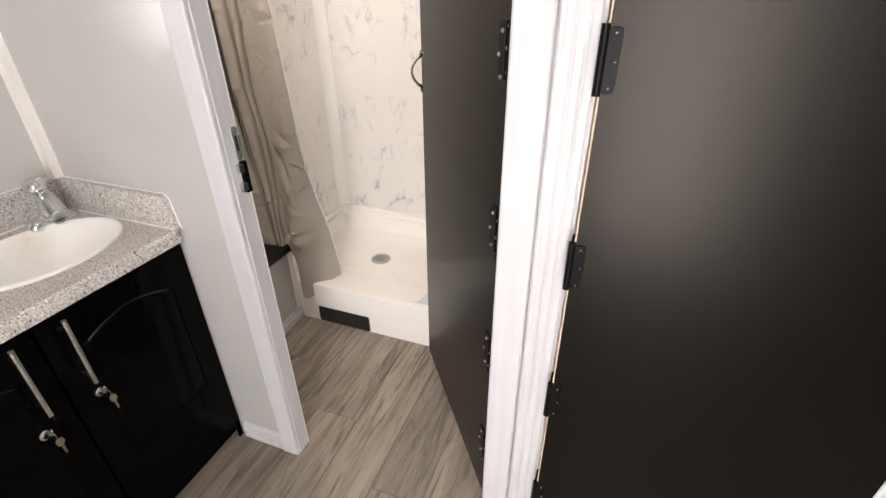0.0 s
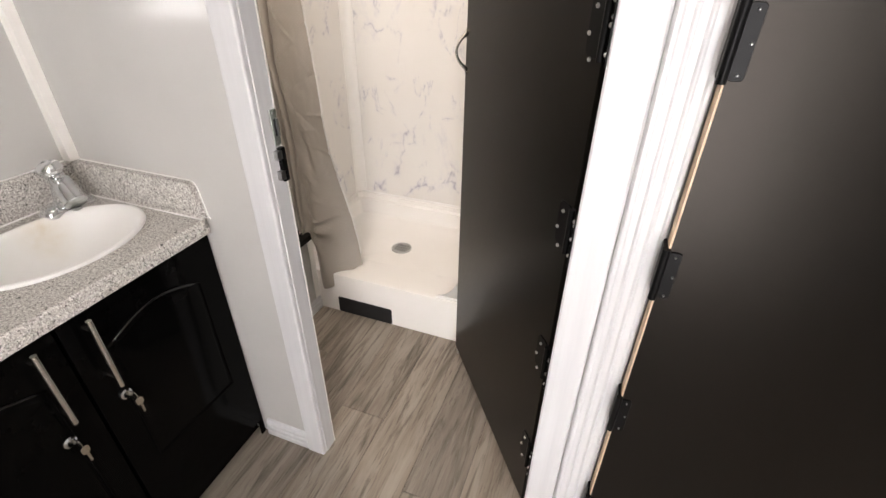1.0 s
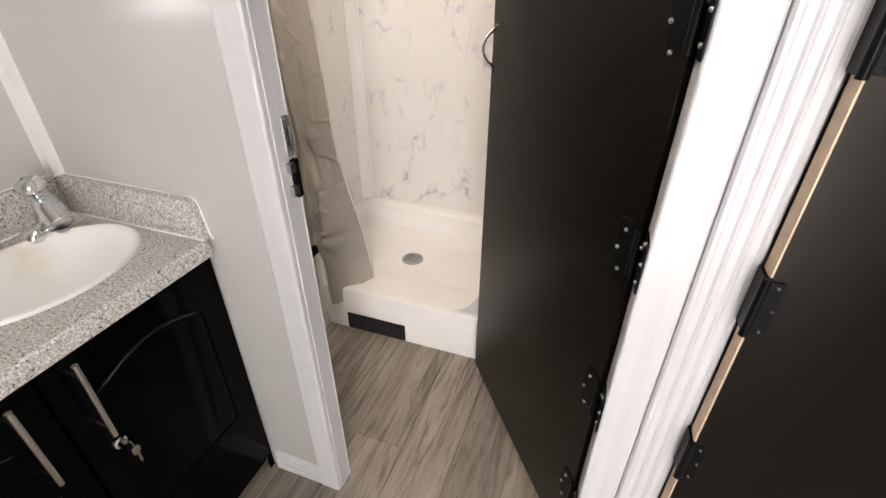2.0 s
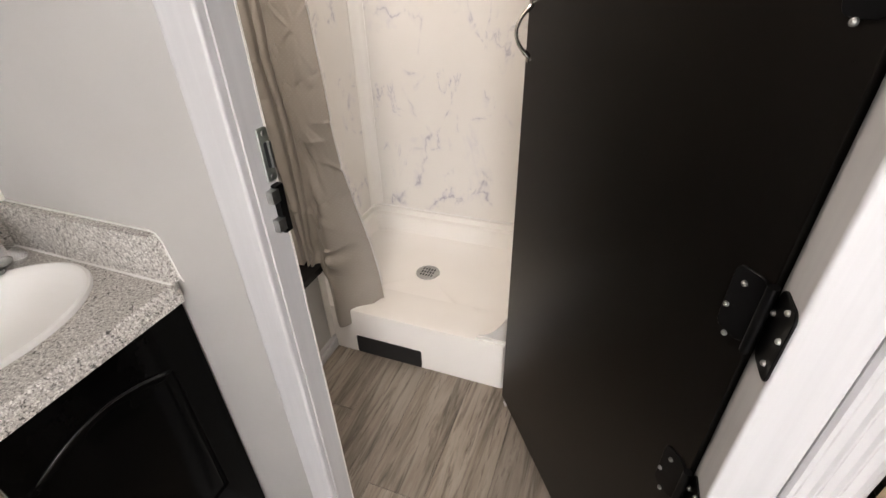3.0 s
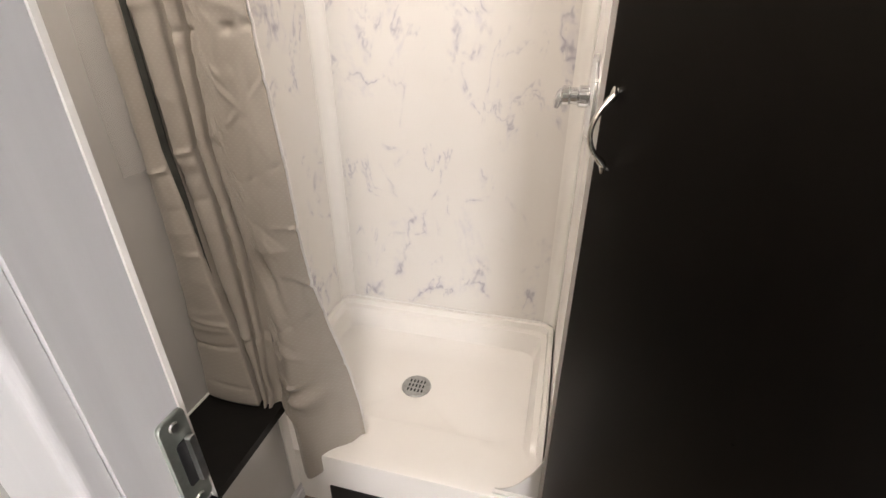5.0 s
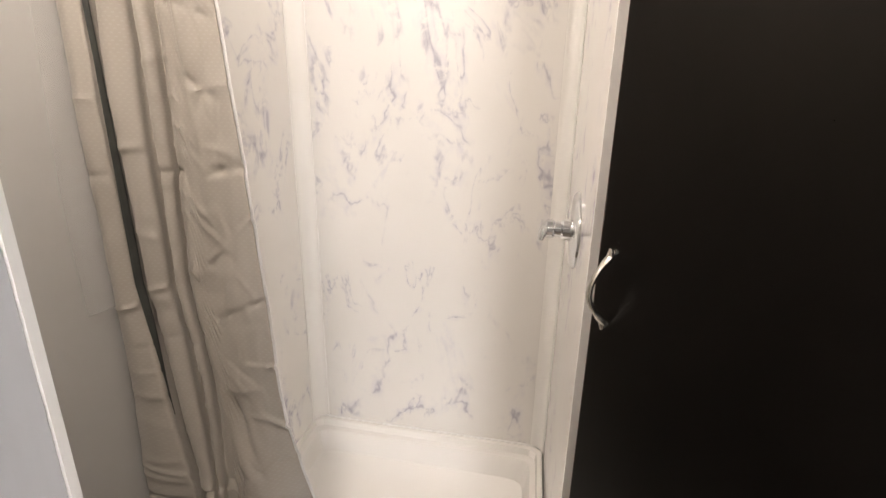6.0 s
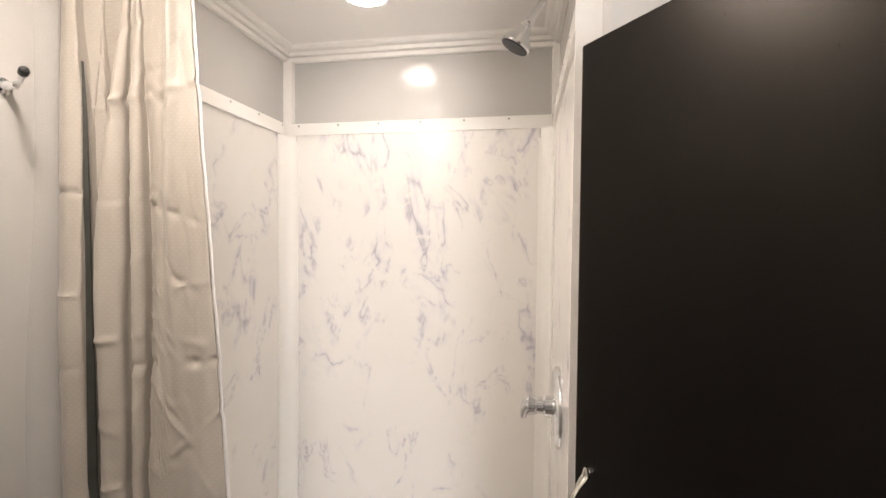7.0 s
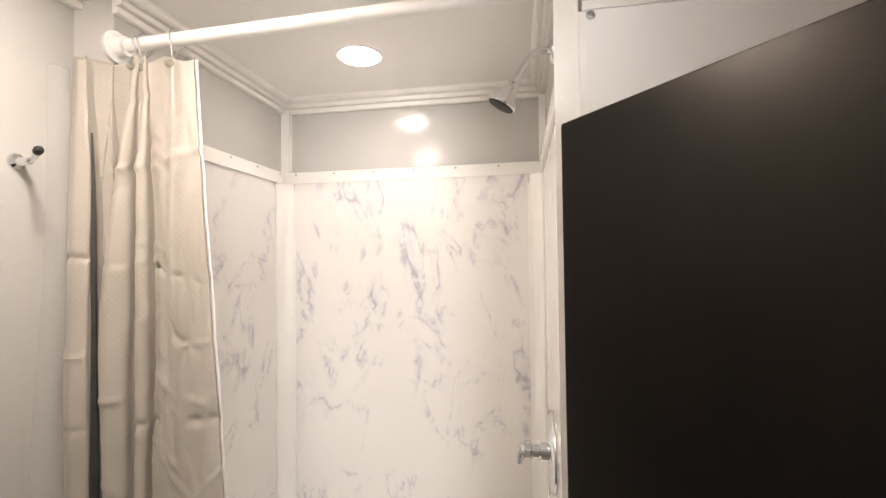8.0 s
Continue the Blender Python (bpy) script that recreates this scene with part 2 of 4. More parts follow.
def ring_loft(bm, rings, cap=True, closed=True):
    """Skins rings of equal vertex count."""
    loops = [[bm.verts.new(p) for p in r] for r in rings]
    n = len(loops[0])
    for a, b in zip(loops, loops[1:]):
        for i in range(n if closed else n - 1):
            j = (i + 1) % n
            bm.faces.new((a[i], a[j], b[j], b[i]))
    if cap:
        bm.faces.new(list(reversed(loops[0])))
        bm.faces.new(loops[-1])
    return bm


def frame_axes(d):
    d = Vector(d).normalized()
    up = Vector((0, 0, 1)) if abs(d.z) < 0.9 else Vector((1, 0, 0))
    a = d.cross(up).normalized()
    return a, d.cross(a).normalized()


def lathe(p0, axis, prof, seg=24, bm=None, cap=True):
    """Turns a profile of (distance along, radius) about an axis."""
    bm = bm or bmesh.new()
    p0, d = Vector(p0), Vector(axis).normalized()
    a, b = frame_axes(d)
    rings = [[p0 + d * h + (a * math.cos(2 * math.pi * i / seg) + b * math.sin(2 * math.pi * i / seg)) * max(r, 1e-4)
              for i in range(seg)] for h, r in prof]
    return ring_loft(bm, rings, cap)


def rod(p0, p1, r, seg=16, bm=None):
    d = Vector(p1) - Vector(p0)
    return lathe(p0, d, [(0, r), (d.length, r)], seg, bm)


def tube(pts, radii, seg=12, bm=None, squash=1.0):
    bm = bm or bmesh.new()
    pts = [Vector(p) for p in pts]
    rings, a = [], None
    for i, p in enumerate(pts):
        d = (pts[min(i + 1, len(pts) - 1)] - pts[max(i - 1, 0)]).normalized()
        if a is None:
            a, _ = frame_axes(d)
        a = (a - d * a.dot(d)).normalized()
        b = d.cross(a)
        r = radii[i] if isinstance(radii, (list, tuple)) else radii
        rings.append([p + (a * math.cos(2 * math.pi * k / seg) + b * math.sin(2 * math.pi * k / seg) * squash) * r for k in range(seg)])
    return ring_loft(bm, rings)


def arc(fn, n):
    return [fn(i / (n - 1)) for i in range(n)]


def extrude_profile(prof, axis, a0, a1, bm=None):
    """Extrudes a closed outline. prof gives the two other places in the order x, y, z."""
    bm = bm or bmesh.new()

    def at(v, p, q):
        return {"x": (v, p, q), "y": (p, v, q), "z": (p, q, v)}[axis]

    return ring_loft(bm, [[at(a0, *p) for p in prof], [at(a1, *p) for p in prof]])


def oval(cx, cy, a, b, n, z):
    return [(cx + a * math.cos(2 * math.pi * i / n), cy + b * math.sin(2 * math.pi * i / n), z) for i in range(n)]


# ---- plan ----
XL, XR, YB, YF, ZC = -1.475, 1.55, 2.184, -1.25, 2.175   # outer walls and ceiling
WF, WB = 0.808, 0.855                                  # partition between hall and cubicles
CF = 0.793                                             # face of the door casings
DIV = -0.105                                           # wall between the two cubicles
CHASE_X, CHASE_Y = -0.532, 1.480                       # plumbing chase corner
XSW = -1.414                                           # built-out outer wall inside the shower
PAN_L = -1.418                                         # outer side of the pan
SB, SL, SR = 2.151, -1.402, -0.546                     # faces of the shower panels
CURB_Y, CURB_Z = 1.475, 0.212

# ---- setting ----
structure("ground", B(XL - 0.1, XR + 0.1, YF - 0.1, YB + 0.1, -0.06, -0.004), SUBFLOOR, "dark subfloor sheet under the plank floor", "floor")
structure("wall_west", B(XL - 0.08, XL, YF - 0.08, YB + 0.08, 0, ZC), GREY, "light grey glossy panelled outer wall", "wall")
out = [(XL - 0.002, 1.485), (XSW, 1.517), (XSW, YB - 0.0005), (XL - 0.002, YB - 0.0005)]
structure("wall_west_lining", extrude_profile(out, "z", 0.001, ZC - 0.001), GREY, "light grey glossy panel lining inside the shower", "wall")
structure("wall_north", B(XL, XR, YB, YB + 0.08, 0, ZC), GREY, "light grey glossy panelled wall behind the shower", "wall")
structure("wall_east", B(XR, XR + 0.08, YF - 0.08, YB + 0.08, 0, ZC), GREY, "light grey glossy panelled end wall", "wall")
bm = bmesh.new()
for x0, x1, z0, z1 in ((XL, -0.06, 0, ZC), (-0.06, 0.70, 1.95, ZC), (0.70, XR, 0, ZC)):
    box(bm, x0, x1, YF - 0.08, YF, z0, z1)
structure("backdrop", B(-2.9, 2.9, -3.32, -3.30, -1.2, 3.4), SKY, "bright daylight outside the open entrance", "backdrop")
structure("wall_south", bm, GREY, "light grey glossy panelled hall wall", "wall")
LAMPS = {"shower": (-1.030, 1.885), "cubicle": (-1.12, 1.12), "hall": (-0.42, -0.12), "hall_end": (0.62, -0.28)}
HOLE = 0.036
bm = bmesh.new()
cuts_x = sorted({XL - 0.08, XR + 0.08, *(x + d for x, y in LAMPS.values() for d in (-HOLE, HOLE))})
cuts_y = sorted({YF - 0.08, YB + 0.08, *(y + d for x, y in LAMPS.values() for d in (-HOLE, HOLE))})
grid = {(x, y): bm.verts.new((x, y, ZC)) for x in cuts_x for y in cuts_y}
for x0, x1 in zip(cuts_x, cuts_x[1:]):
    for y0, y1 in zip(cuts_y, cuts_y[1:]):
        if not any(abs((x0 + x1) / 2 - x) < HOLE and abs((y0 + y1) / 2 - y) < HOLE for x, y in LAMPS.values()):
            bm.faces.new((grid[x0, y0], grid[x0, y1], grid[x1, y1], grid[x1, y0]))
top = bmesh.ops.extrude_face_region(bm, geom=bm.faces[:])
bmesh.ops.translate(bm, verts=[v for v in top["geom"] if isinstance(v, bmesh.types.BMVert)], vec=(0, 0, 0.06))
structure("ceiling", bm, CEIL, "pale glossy ceiling panel with recessed lights", "ceiling")

DOOR_TOP = 1.90
bm = bmesh.new()
for x0, x1, z0 in ((XL, -0.823, 0), (-0.823, -0.128, DOOR_TOP), (-0.128, -0.010, 0), (-0.010, 0.63, DOOR_TOP), (0.63, XR, 0)):
    box(bm, x0, x1, WF, WB, z0, ZC)
structure("wall_partition", bm, GREY, "light grey glossy partition wall with door openings", "wall")
structure("wall_divider", B(DIV, DIV + 0.04, WB, YB, 0, ZC), GREY, "light grey wall between two cubicles", "wall")
bm = box(bmesh.new(), CHASE_X, DIV, CHASE_Y, CHASE_Y + 0.03, 0, ZC)
box(bm, CHASE_X, CHASE_X + 0.03, CHASE_Y + 0.03, YB, 0, ZC)
structure("wall_chase", bm, GREY, "pale panelled plumbing chase beside the shower", "wall")


def flute(x0, x1, y_face, y_back):
    """Outline of a casing board with rounded rims and shallow flutes."""
    w = x1 - x0
    prof = [(x0, y_back), (x0, y_face + 0.005), (x0 + 0.004, y_face)]
    for f in (0.24, 0.5, 0.76):
        c = x0 + w * f
        prof += [(c - 0.009, y_face), (c - 0.005, y_face + 0.0024), (c + 0.005, y_face + 0.0024), (c + 0.009, y_face)]
    prof += [(x1 - 0.004, y_face), (x1, y_face + 0.005), (x1, y_back)]
    return prof


def rounded_board(x0, x1, y_face, y_back):
    """Outline of a flat casing board with softly rounded rims."""
    r = 0.0055
    rim = [(math.cos(a), math.sin(a)) for a in (radians(15 * i) for i in range(7))]
    prof = [(x0, y_back)] + [(x0 + r - r * c, y_face + r - r * k) for c, k in rim]
    prof += [(x1 - r + r * c, y_face + r - r * k) for c, k in reversed(rim)]
    return prof + [(x1, y_back)]


def door_trim(name, boards, label):
    ob = thing(name, (boards[0][1], CF, 0), label, "door frame", "", "structure")
    for piece, x0, x1, kind, z0, z1 in boards:
        if kind == "jamb":
            bm = B(x0, x1, WF + 0.0005, WB - 0.002, z0, z1)
        elif kind == "back_jamb":
            bm = B(x0, x1, WF, WB + 0.002, z0, z1)
        elif kind == "flute":
            bm = extrude_profile(flute(x0, x1, CF, WF), "z", z0, z1)
        else:
            bm = extrude_profile(rounded_board(x0, x1, CF, WF), "z", z0, z1)
        part(piece, bm, WHITE, ob, "", False, 0.0015 if kind == "jamb" else 0)
    return ob


trim_a = door_trim("trim_1", [("casing", -0.872, -0.809, "rounded", 0, 1.98), ("jamb", -0.8225, -0.806, "jamb", 0, DOOR_TOP),
                              ("casing", -0.140, -0.069, "rounded", 0, 1.98), ("jamb", -0.1395, -0.128, "back_jamb", 0, DOOR_TOP)],
                   "white streaked door casing round the cubicle doorway")
part("stop_strip", B(-0.822, -0.8052, WB - 0.0015, WB + 0.002, 0, DOOR_TOP), CREAM, trim_a, "cream edge strip")
part("head_casing", B(-0.809, -0.140, CF, WF, DOOR_TOP, 1.98), WHITE, trim_a)
trim_b = door_trim("trim_2", [("casing", -0.066, 0.0094, "flute", 0, 1.98), ("casing", 0.640, 0.712, "flute", 0, 1.98)],
                   "white fluted door casing beside the hall door")
part("head_casing", B(0.0095, 0.640, CF, WF, DOOR_TOP, 1.98), WHITE, trim_b)


def baseboard(name, axis, face, back, a0, a1, sign, label):
    """A stepped baseboard; face and back are places across it."""
    d = (face - back)
    prof = [(back, 0.002), (face, 0.002), (face, 0.018), (back + d * 0.75, 0.022), (face, 0.026), (face, 0.040), (back + d * 0.7, 0.044),
            (back + d * 0.8, 0.058), (back + d * 0.45, 0.068), (back, 0.072)]
    return structure(name, extrude_profile(prof, axis, a0, a1), WHITE, label, "baseboard")


baseboard("baseboard_1", "x", WF - 0.014, WF, -1.036, -0.8725, -1, "white moulded baseboard along the partition wall")
baseboard("baseboard_2", "y", -1.254, -1.268, WB, CURB_Y - 0.002, 1, "white moulded baseboard along the bench front")
baseboard("baseboard_3", "x", CHASE_Y - 0.014, CHASE_Y, CHASE_X, DIV, -1, "white moulded baseboard along the chase")


def crown(name, axis, wall, sign, a0, a1, label):
    """Two-step cove between wall and ceiling."""
    w, s = wall, sign
    steps = ((0, 0.045), (0.011, 0.045), (0.0135, 0.0435), (0.014, 0.032), (0.008, 0.0315), (0.008, 0.0285), (0.020, 0.028), (0.0225, 0.026),
             (0.024, 0.018), (0.020, 0.0165), (0.020, 0.014), (0.034, 0.0135), (0.040, 0.010), (0.042, 0.003), (0.046, 0))
    prof = [(w, ZC)] + [(w + s * a, ZC - b) for a, b in steps]
    return structure(name, extrude_profile(prof, axis, a0, a1), CREAM, label, "moulding")


crown("moulding_1", "x", YB, -1, XSW, CHASE_X, "cream crown moulding over the shower back wall")
crown("moulding_2", "y", XSW, 1, 1.512, YB, "cream crown moulding along the shower side wall")
crown("moulding_4", "y", XL, 1, WB, 1.50, "cream crown moulding along the outer wall")
crown("moulding_3", "y", CHASE_X, -1, CHASE_Y, YB, "cream crown moulding over the plumbing wall")
for i, (x0, x1, y0, y1, z0) in enumerate(((XSW, XSW + 0.030, YB - 0.022, YB, 1.925), (CHASE_X - 0.020, CHASE_X, YB - 0.03, YB, 1.925),
                                          (XL, XL + 0.028, WF - 0.026, WF, 0.958))):
    structure("trim_%d" % (3 + i), B(x0, x1, y0, y1, z0, ZC - 0.04 if i < 2 else ZC), CREAM,
              "narrow white corner trim strip between wall panels", "trim", bevel=0.004)

# chase front: corner strip, frame and screwed access panel
panel = thing("access_panel", (-0.33, CHASE_Y, 1.0), "pale access panel screwed to the chase in a white frame", "panel")
part("corner_strip", B(CHASE_X - 0.022, CHASE_X + 0.0160, CHASE_Y - 0.006, CHASE_Y, 0.215, ZC), CREAM, panel, "", False, 0.002)
part("frame_strip", B(CHASE_X + 0.0165, CHASE_X + 0.028, CHASE_Y - 0.008, CHASE_Y, 0.215, 2.016), CREAM, panel, "", False, 0.0012)
part("frame_strip", B(CHASE_X + 0.022, DIV, CHASE_Y - 0.010, CHASE_Y, 2.018, 2.032), CREAM, panel, "", False, 0.002)
part("sheet", B(CHASE_X + 0.0275, DIV - 0.001, CHASE_Y - 0.006, CHASE_Y, 0.22, 2.018), PALE, panel)
part("screw", lathe((CHASE_X + 0.035, CHASE_Y - 0.006, 2.010), (0, -1, 0), [(0, 0.007), (0.002, 0.0065), (0.0035, 0.003)], 12), STEEL, panel)

# ---- ceiling lamps ----
def disc_lamp(at, lens, label, r=0.054):
    x, y = at
    ob = thing("ceiling_light", (x, y, ZC), label, "lamp", "round ceiling lights")
    part("trim_ring", lathe((x, y, ZC), (0, 0, -1), [(0.0, r + 0.0005), (0.003, r + 0.001), (0.004, r + 0.003), (0.003, r + 0.007), (0.0, r + 0.009)], 48, None, False), LINER, ob, "", True)
    part("lens", lathe((x, y, ZC - 0.0005), (0, 0, -1), [(0, r), (0.003, r), (0.006, r * 0.93), (0.008, r * 0.6), (0.009, 0.002)], 48), lens, ob, "glowing frosted lens", True)
    return ob


disc_lamp(LAMPS["shower"], SHOWER_LENS, "round recessed warm-white shower ceiling light, lit")
disc_lamp(LAMPS["cubicle"], CUBICLE_LENS, "round recessed warm-white cubicle ceiling light, lit")
# both hall lights are unseen and assumed, added to light the hall
for key in ("hall", "hall_end"):
    disc_lamp(LAMPS[key], HALL_LENS, "assumed unseen hall ceiling light, round recessed neutral-white, lit")


# ---- cubicle door, standing open ----
HINGE, FREE = Vector((-0.150, 0.852, 0)), Vector((-0.551, 1.405, 0))
D1 = (FREE - HINGE).normalized()
W1 = (FREE - HINGE).length
N1 = Vector((-D1.y, D1.x, 0)) if Vector((-D1.y, D1.x, 0)).y < 0 else Vector((D1.y, -D1.x, 0))
M1 = Matrix((( D1.x, -N1.x, 0, HINGE.x), (D1.y, -N1.y, 0, HINGE.y), (0, 0, 1, 0), (0, 0, 0, 1)))
HINGE_Z = (1.690, 1.338, 0.983, 0.632, 0.280)


def on_door(u, out, z):
    """A place u along the open door, out in front of its face."""
    return HINGE + D1 * u + N1 * out + Vector((0, 0, z))


def slab(bm, u0, u1, o0, o1, z0, z1):
    return box(bm, u0, u1, -o1, -o0, z0, z1, M1)


door = thing("door_1", HINGE, "dark espresso laminate cubicle door standing open", "door", "", "structure")
part("leaf", slab(bmesh.new(), 0.0, W1, -0.032, 0.0, 0.050, 1.820), DARK, door, "", False, 0.0015)
part("edge_band", slab(bmesh.new(), W1, W1 + 0.0012, -0.031, -0.001, 0.052, 1.818), simple("reddish_edge", (0.07, 0.03, 0.02), 0.5), door)


def rounded_plate(w, h, r, n=5):
    """Outline of a plate with round corners about its middle."""
    pts = []
    for cx, cy, a0 in ((w - r, h - r, 0), (r - w, h - r, 90), (r - w, r - h, 180), (w - r, r - h, 270)):
        for i in range(n):
            a = radians(a0 + 90 * i / (n - 1))
            pts.append((cx + r * math.cos(a), cy + r * math.sin(a)))
    return pts


def plate(fn, w, h, r, thick):
    """A round-cornered plate; fn maps (across, out, up) to a place."""
    o = rounded_plate(w / 2, h / 2, r)
    bm = ring_loft(bmesh.new(), [[fn(a, 0, b) for a, b in o], [fn(a, thick * 0.7, b) for a, b in o], [fn(a * 0.96, thick, b * 0.98) for a, b in o]])
    return bm


def bolt(fn, a, b, r, name, parent, mat):
    bm = ring_loft(bmesh.new(), [[fn(a + k * math.cos(t * math.pi / 5), o, b + k * math.sin(t * math.pi / 5)) for t in range(10)]
                                 for o, k in ((0, r), (0.0025, r * 0.9), (0.0042, r * 0.4))])
    return part(name, bm, mat, parent, "", True)


for z in HINGE_Z:
    hinge = part("hinge", plate(lambda a, o, b: on_door(0.026 + a, o, z + b), 0.044, 0.095, 0.012, 0.003), BLACK, door, "black surface hinge")
    part("barrel", rod(on_door(-0.004, 0.006, z - 0.048), on_door(-0.004, 0.006, z + 0.048), 0.0065, 14), BLACK, hinge, "", True)
    part("jamb_leaf", plate(lambda a, o, b: Vector((-0.140 - o, 0.821 + a, z + b)), 0.054, 0.10, 0.012, 0.003), BLACK, hinge)
    for k, du in ((0.040, 0.010), (0.0, 0.022), (-0.038, 0.010)):
        bolt(lambda a, o, b: on_door(0.020 + a, 0.003 + o, z - 0.012 + b), du, k, 0.0040, "bolt", hinge, STEEL)
    for k, dv in ((0.040, 0.002), (0.008, -0.007), (-0.032, 0.001), (0.016, 0.032)):
        bolt(lambda a, o, b: Vector((-0.143 - o, 0.810 + a, z + b)), dv, k, 0.004, "bolt", hinge, STEEL)

HU, HZ0, HZ1 = W1 - 0.029, 1.268, 1.148


def bow(f):
    k = math.sin(math.pi * min(1, max(0, (f - 0.12) / 0.76)))
    return on_door(HU, 0.008 + 0.030 * k ** 0.8, HZ0 + (HZ1 - HZ0) * f)


pull = part("pull_handle", tube(arc(bow, 29), [0.0040 + 0.0050 * math.sin(math.pi * min(1, i / 7.0)) if i < 7 else 0.0040 + 0.0050 * math.sin(math.pi * min(1, (28 - i) / 7.0)) if i > 21 else 0.0062 for i in range(29)], 12, None, 0.62), NICKEL, door, "bowed brushed nickel pull", True)
for z in (HZ0 - 0.006, HZ1 + 0.006):
    part("foot", lathe(on_door(HU, 0, z), N1, [(0, 0.0055), (0.006, 0.005), (0.008, 0.003)], 12), NICKEL, pull, "", True)
part("door_bumper", slab(bmesh.new(), W1 - 0.026, W1 - 0.010, -0.028, -0.003, 0.022, 0.0515), CAULK, door, "small white plastic glide")

# ---- latch on the jamb ----
JX = -0.806
latch = thing("door_latch", (JX, 0.84, 1.0), "zinc strike plate and black roller catch on the jamb", "latch")
part("strike_plate", plate(lambda a, o, b: Vector((JX + o, 0.8445 + a, 1.109 + b)), 0.020, 0.080, 0.004, 0.0025), ZINC, latch, "zinc-plated strike plate")
part("strike_slot", plate(lambda a, o, b: Vector((JX + 0.0026 + o, 0.8455 + a, 1.109 + b)), 0.009, 0.038, 0.003, 0.0005), RUBBER, latch, "dark latch slot")
part("strike_lip", plate(lambda a, o, b: Vector((JX + 0.003 + o, 0.8500 + a, 1.109 + b)), 0.005, 0.040, 0.002, 0.004), STEEL, latch)
for z in (1.141, 1.077):
    part("screw", lathe((JX + 0.0025, 0.8445, z), (1, 0, 0), [(0, 0.0036), (0.0012, 0.003)], 10), STEEL, latch)
part("catch_body", B(JX, JX + 0.010, 0.838, 0.8535, 0.985, 1.064), BLACK, latch, "", False, 0.002)
for z in (1.050, 1.002):
    part("roller", B(JX, JX + 0.011, 0.825, 0.841, z - 0.010, z + 0.010), STEEL, latch, "square steel roller", False, 0.0042)

# ---- hall door, closed ----
D2X0, D2X1, D2Y = 0.010, 0.614, 0.757
door2 = thing("door_2", (D2X0, D2Y, 0), "dark espresso laminate hall door, closed, with raw pine edge", "door", "", "structure")
part("leaf", B(D2X0 + 0.003, D2X1, D2Y, D2Y + 0.034, 0.014, 1.836), DARK, door2, "", False, 0.0015)
part("edge_strip", B(D2X0, D2X0 + 0.0028, D2Y + 0.0015, D2Y + 0.033, 0.015, 1.835), RAWWOOD, door2, "raw pine edge")
for z in HINGE_Z:
    hinge = part("hinge", plate(lambda a, o, b: Vector((D2X0 + 0.012 + a, D2Y - o, z + b)), 0.020, 0.092, 0.006, 0.003), BLACK, door2, "black surface hinge")
    part("barrel", rod((D2X0 - 0.003, D2Y - 0.002, z - 0.05), (D2X0 - 0.003, D2Y - 0.002, z + 0.05), 0.0065, 14), BLACK, hinge, "", True)
    part("wrap_leaf", B(D2X0 - 0.006, D2X0 - 0.0005, D2Y + 0.002, CF + 0.003, z - 0.048, z + 0.048), BLACK, hinge)
    for k, du in ((0.038, 0.002), (0.0, 0.006), (-0.038, 0.002)):
        bolt(lambda a, o, b: Vector((D2X0 + 0.011 + a, D2Y - 0.003 - o, z + b)), du, k, 0.0020, "bolt", hinge, STEEL)

# ---- bench ----
BX = -1.268
bench = thing("bench", (-1.38, 1.15, 0), "built-in changing bench with black top and grey panel front", "bench")
part("front_panel", B(BX, BX + 0.006, WB + 0.002, CURB_Y - 0.004, 0.0, 0.384), GREY, bench)
part("seat_top", B(XL + 0.002, -1.250, WB + 0.003, CURB_Y - 0.003, 0.385, 0.410), VINYL, bench, "black bench top", False, 0.004)
part("stile", B(BX + 0.0065, BX + 0.012, CURB_Y - 0.034, CURB_Y - 0.004, 0.074, 0.384), CREAM, bench, "", False, 0.0015)
part("caulk_line", B(XL + 0.001, XL + 0.006, WB + 0.003, CURB_Y - 0.003, 0.4105, 0.415), CAULK, bench)

# ---- shower pan ----
def squircle(x0, x1, y0, y1, zf, n=112, p=10.0):
    cx, cy, a, b = (x0 + x1) / 2, (y0 + y1) / 2, (x1 - x0) / 2, (y1 - y0) / 2
    out = []
    for i in range(n):
        t = 2 * math.pi * (i + 0.5) / n
        c, s = math.cos(t), math.sin(t)
        k = (abs(c) ** p + abs(s) ** p) ** (-1 / p)
        x, y = cx + a * c * k, cy + b * s * k
        out.append((x, y, zf(y) if callable(zf) else zf))
    return out


def rim_z(drop):
    def zf(y):
        f = min(1, max(0, (y - 1.60) / 0.14))
        return CURB_Z + (0.306 - CURB_Z) * f * f * (3 - 2 * f) - drop
    return zf


def slope(front, back):
    def zf(y):
        f = min(1, max(0, (y - 1.60) / 0.14))
        return front + (back - front) * f * f * (3 - 2 * f)
    return zf


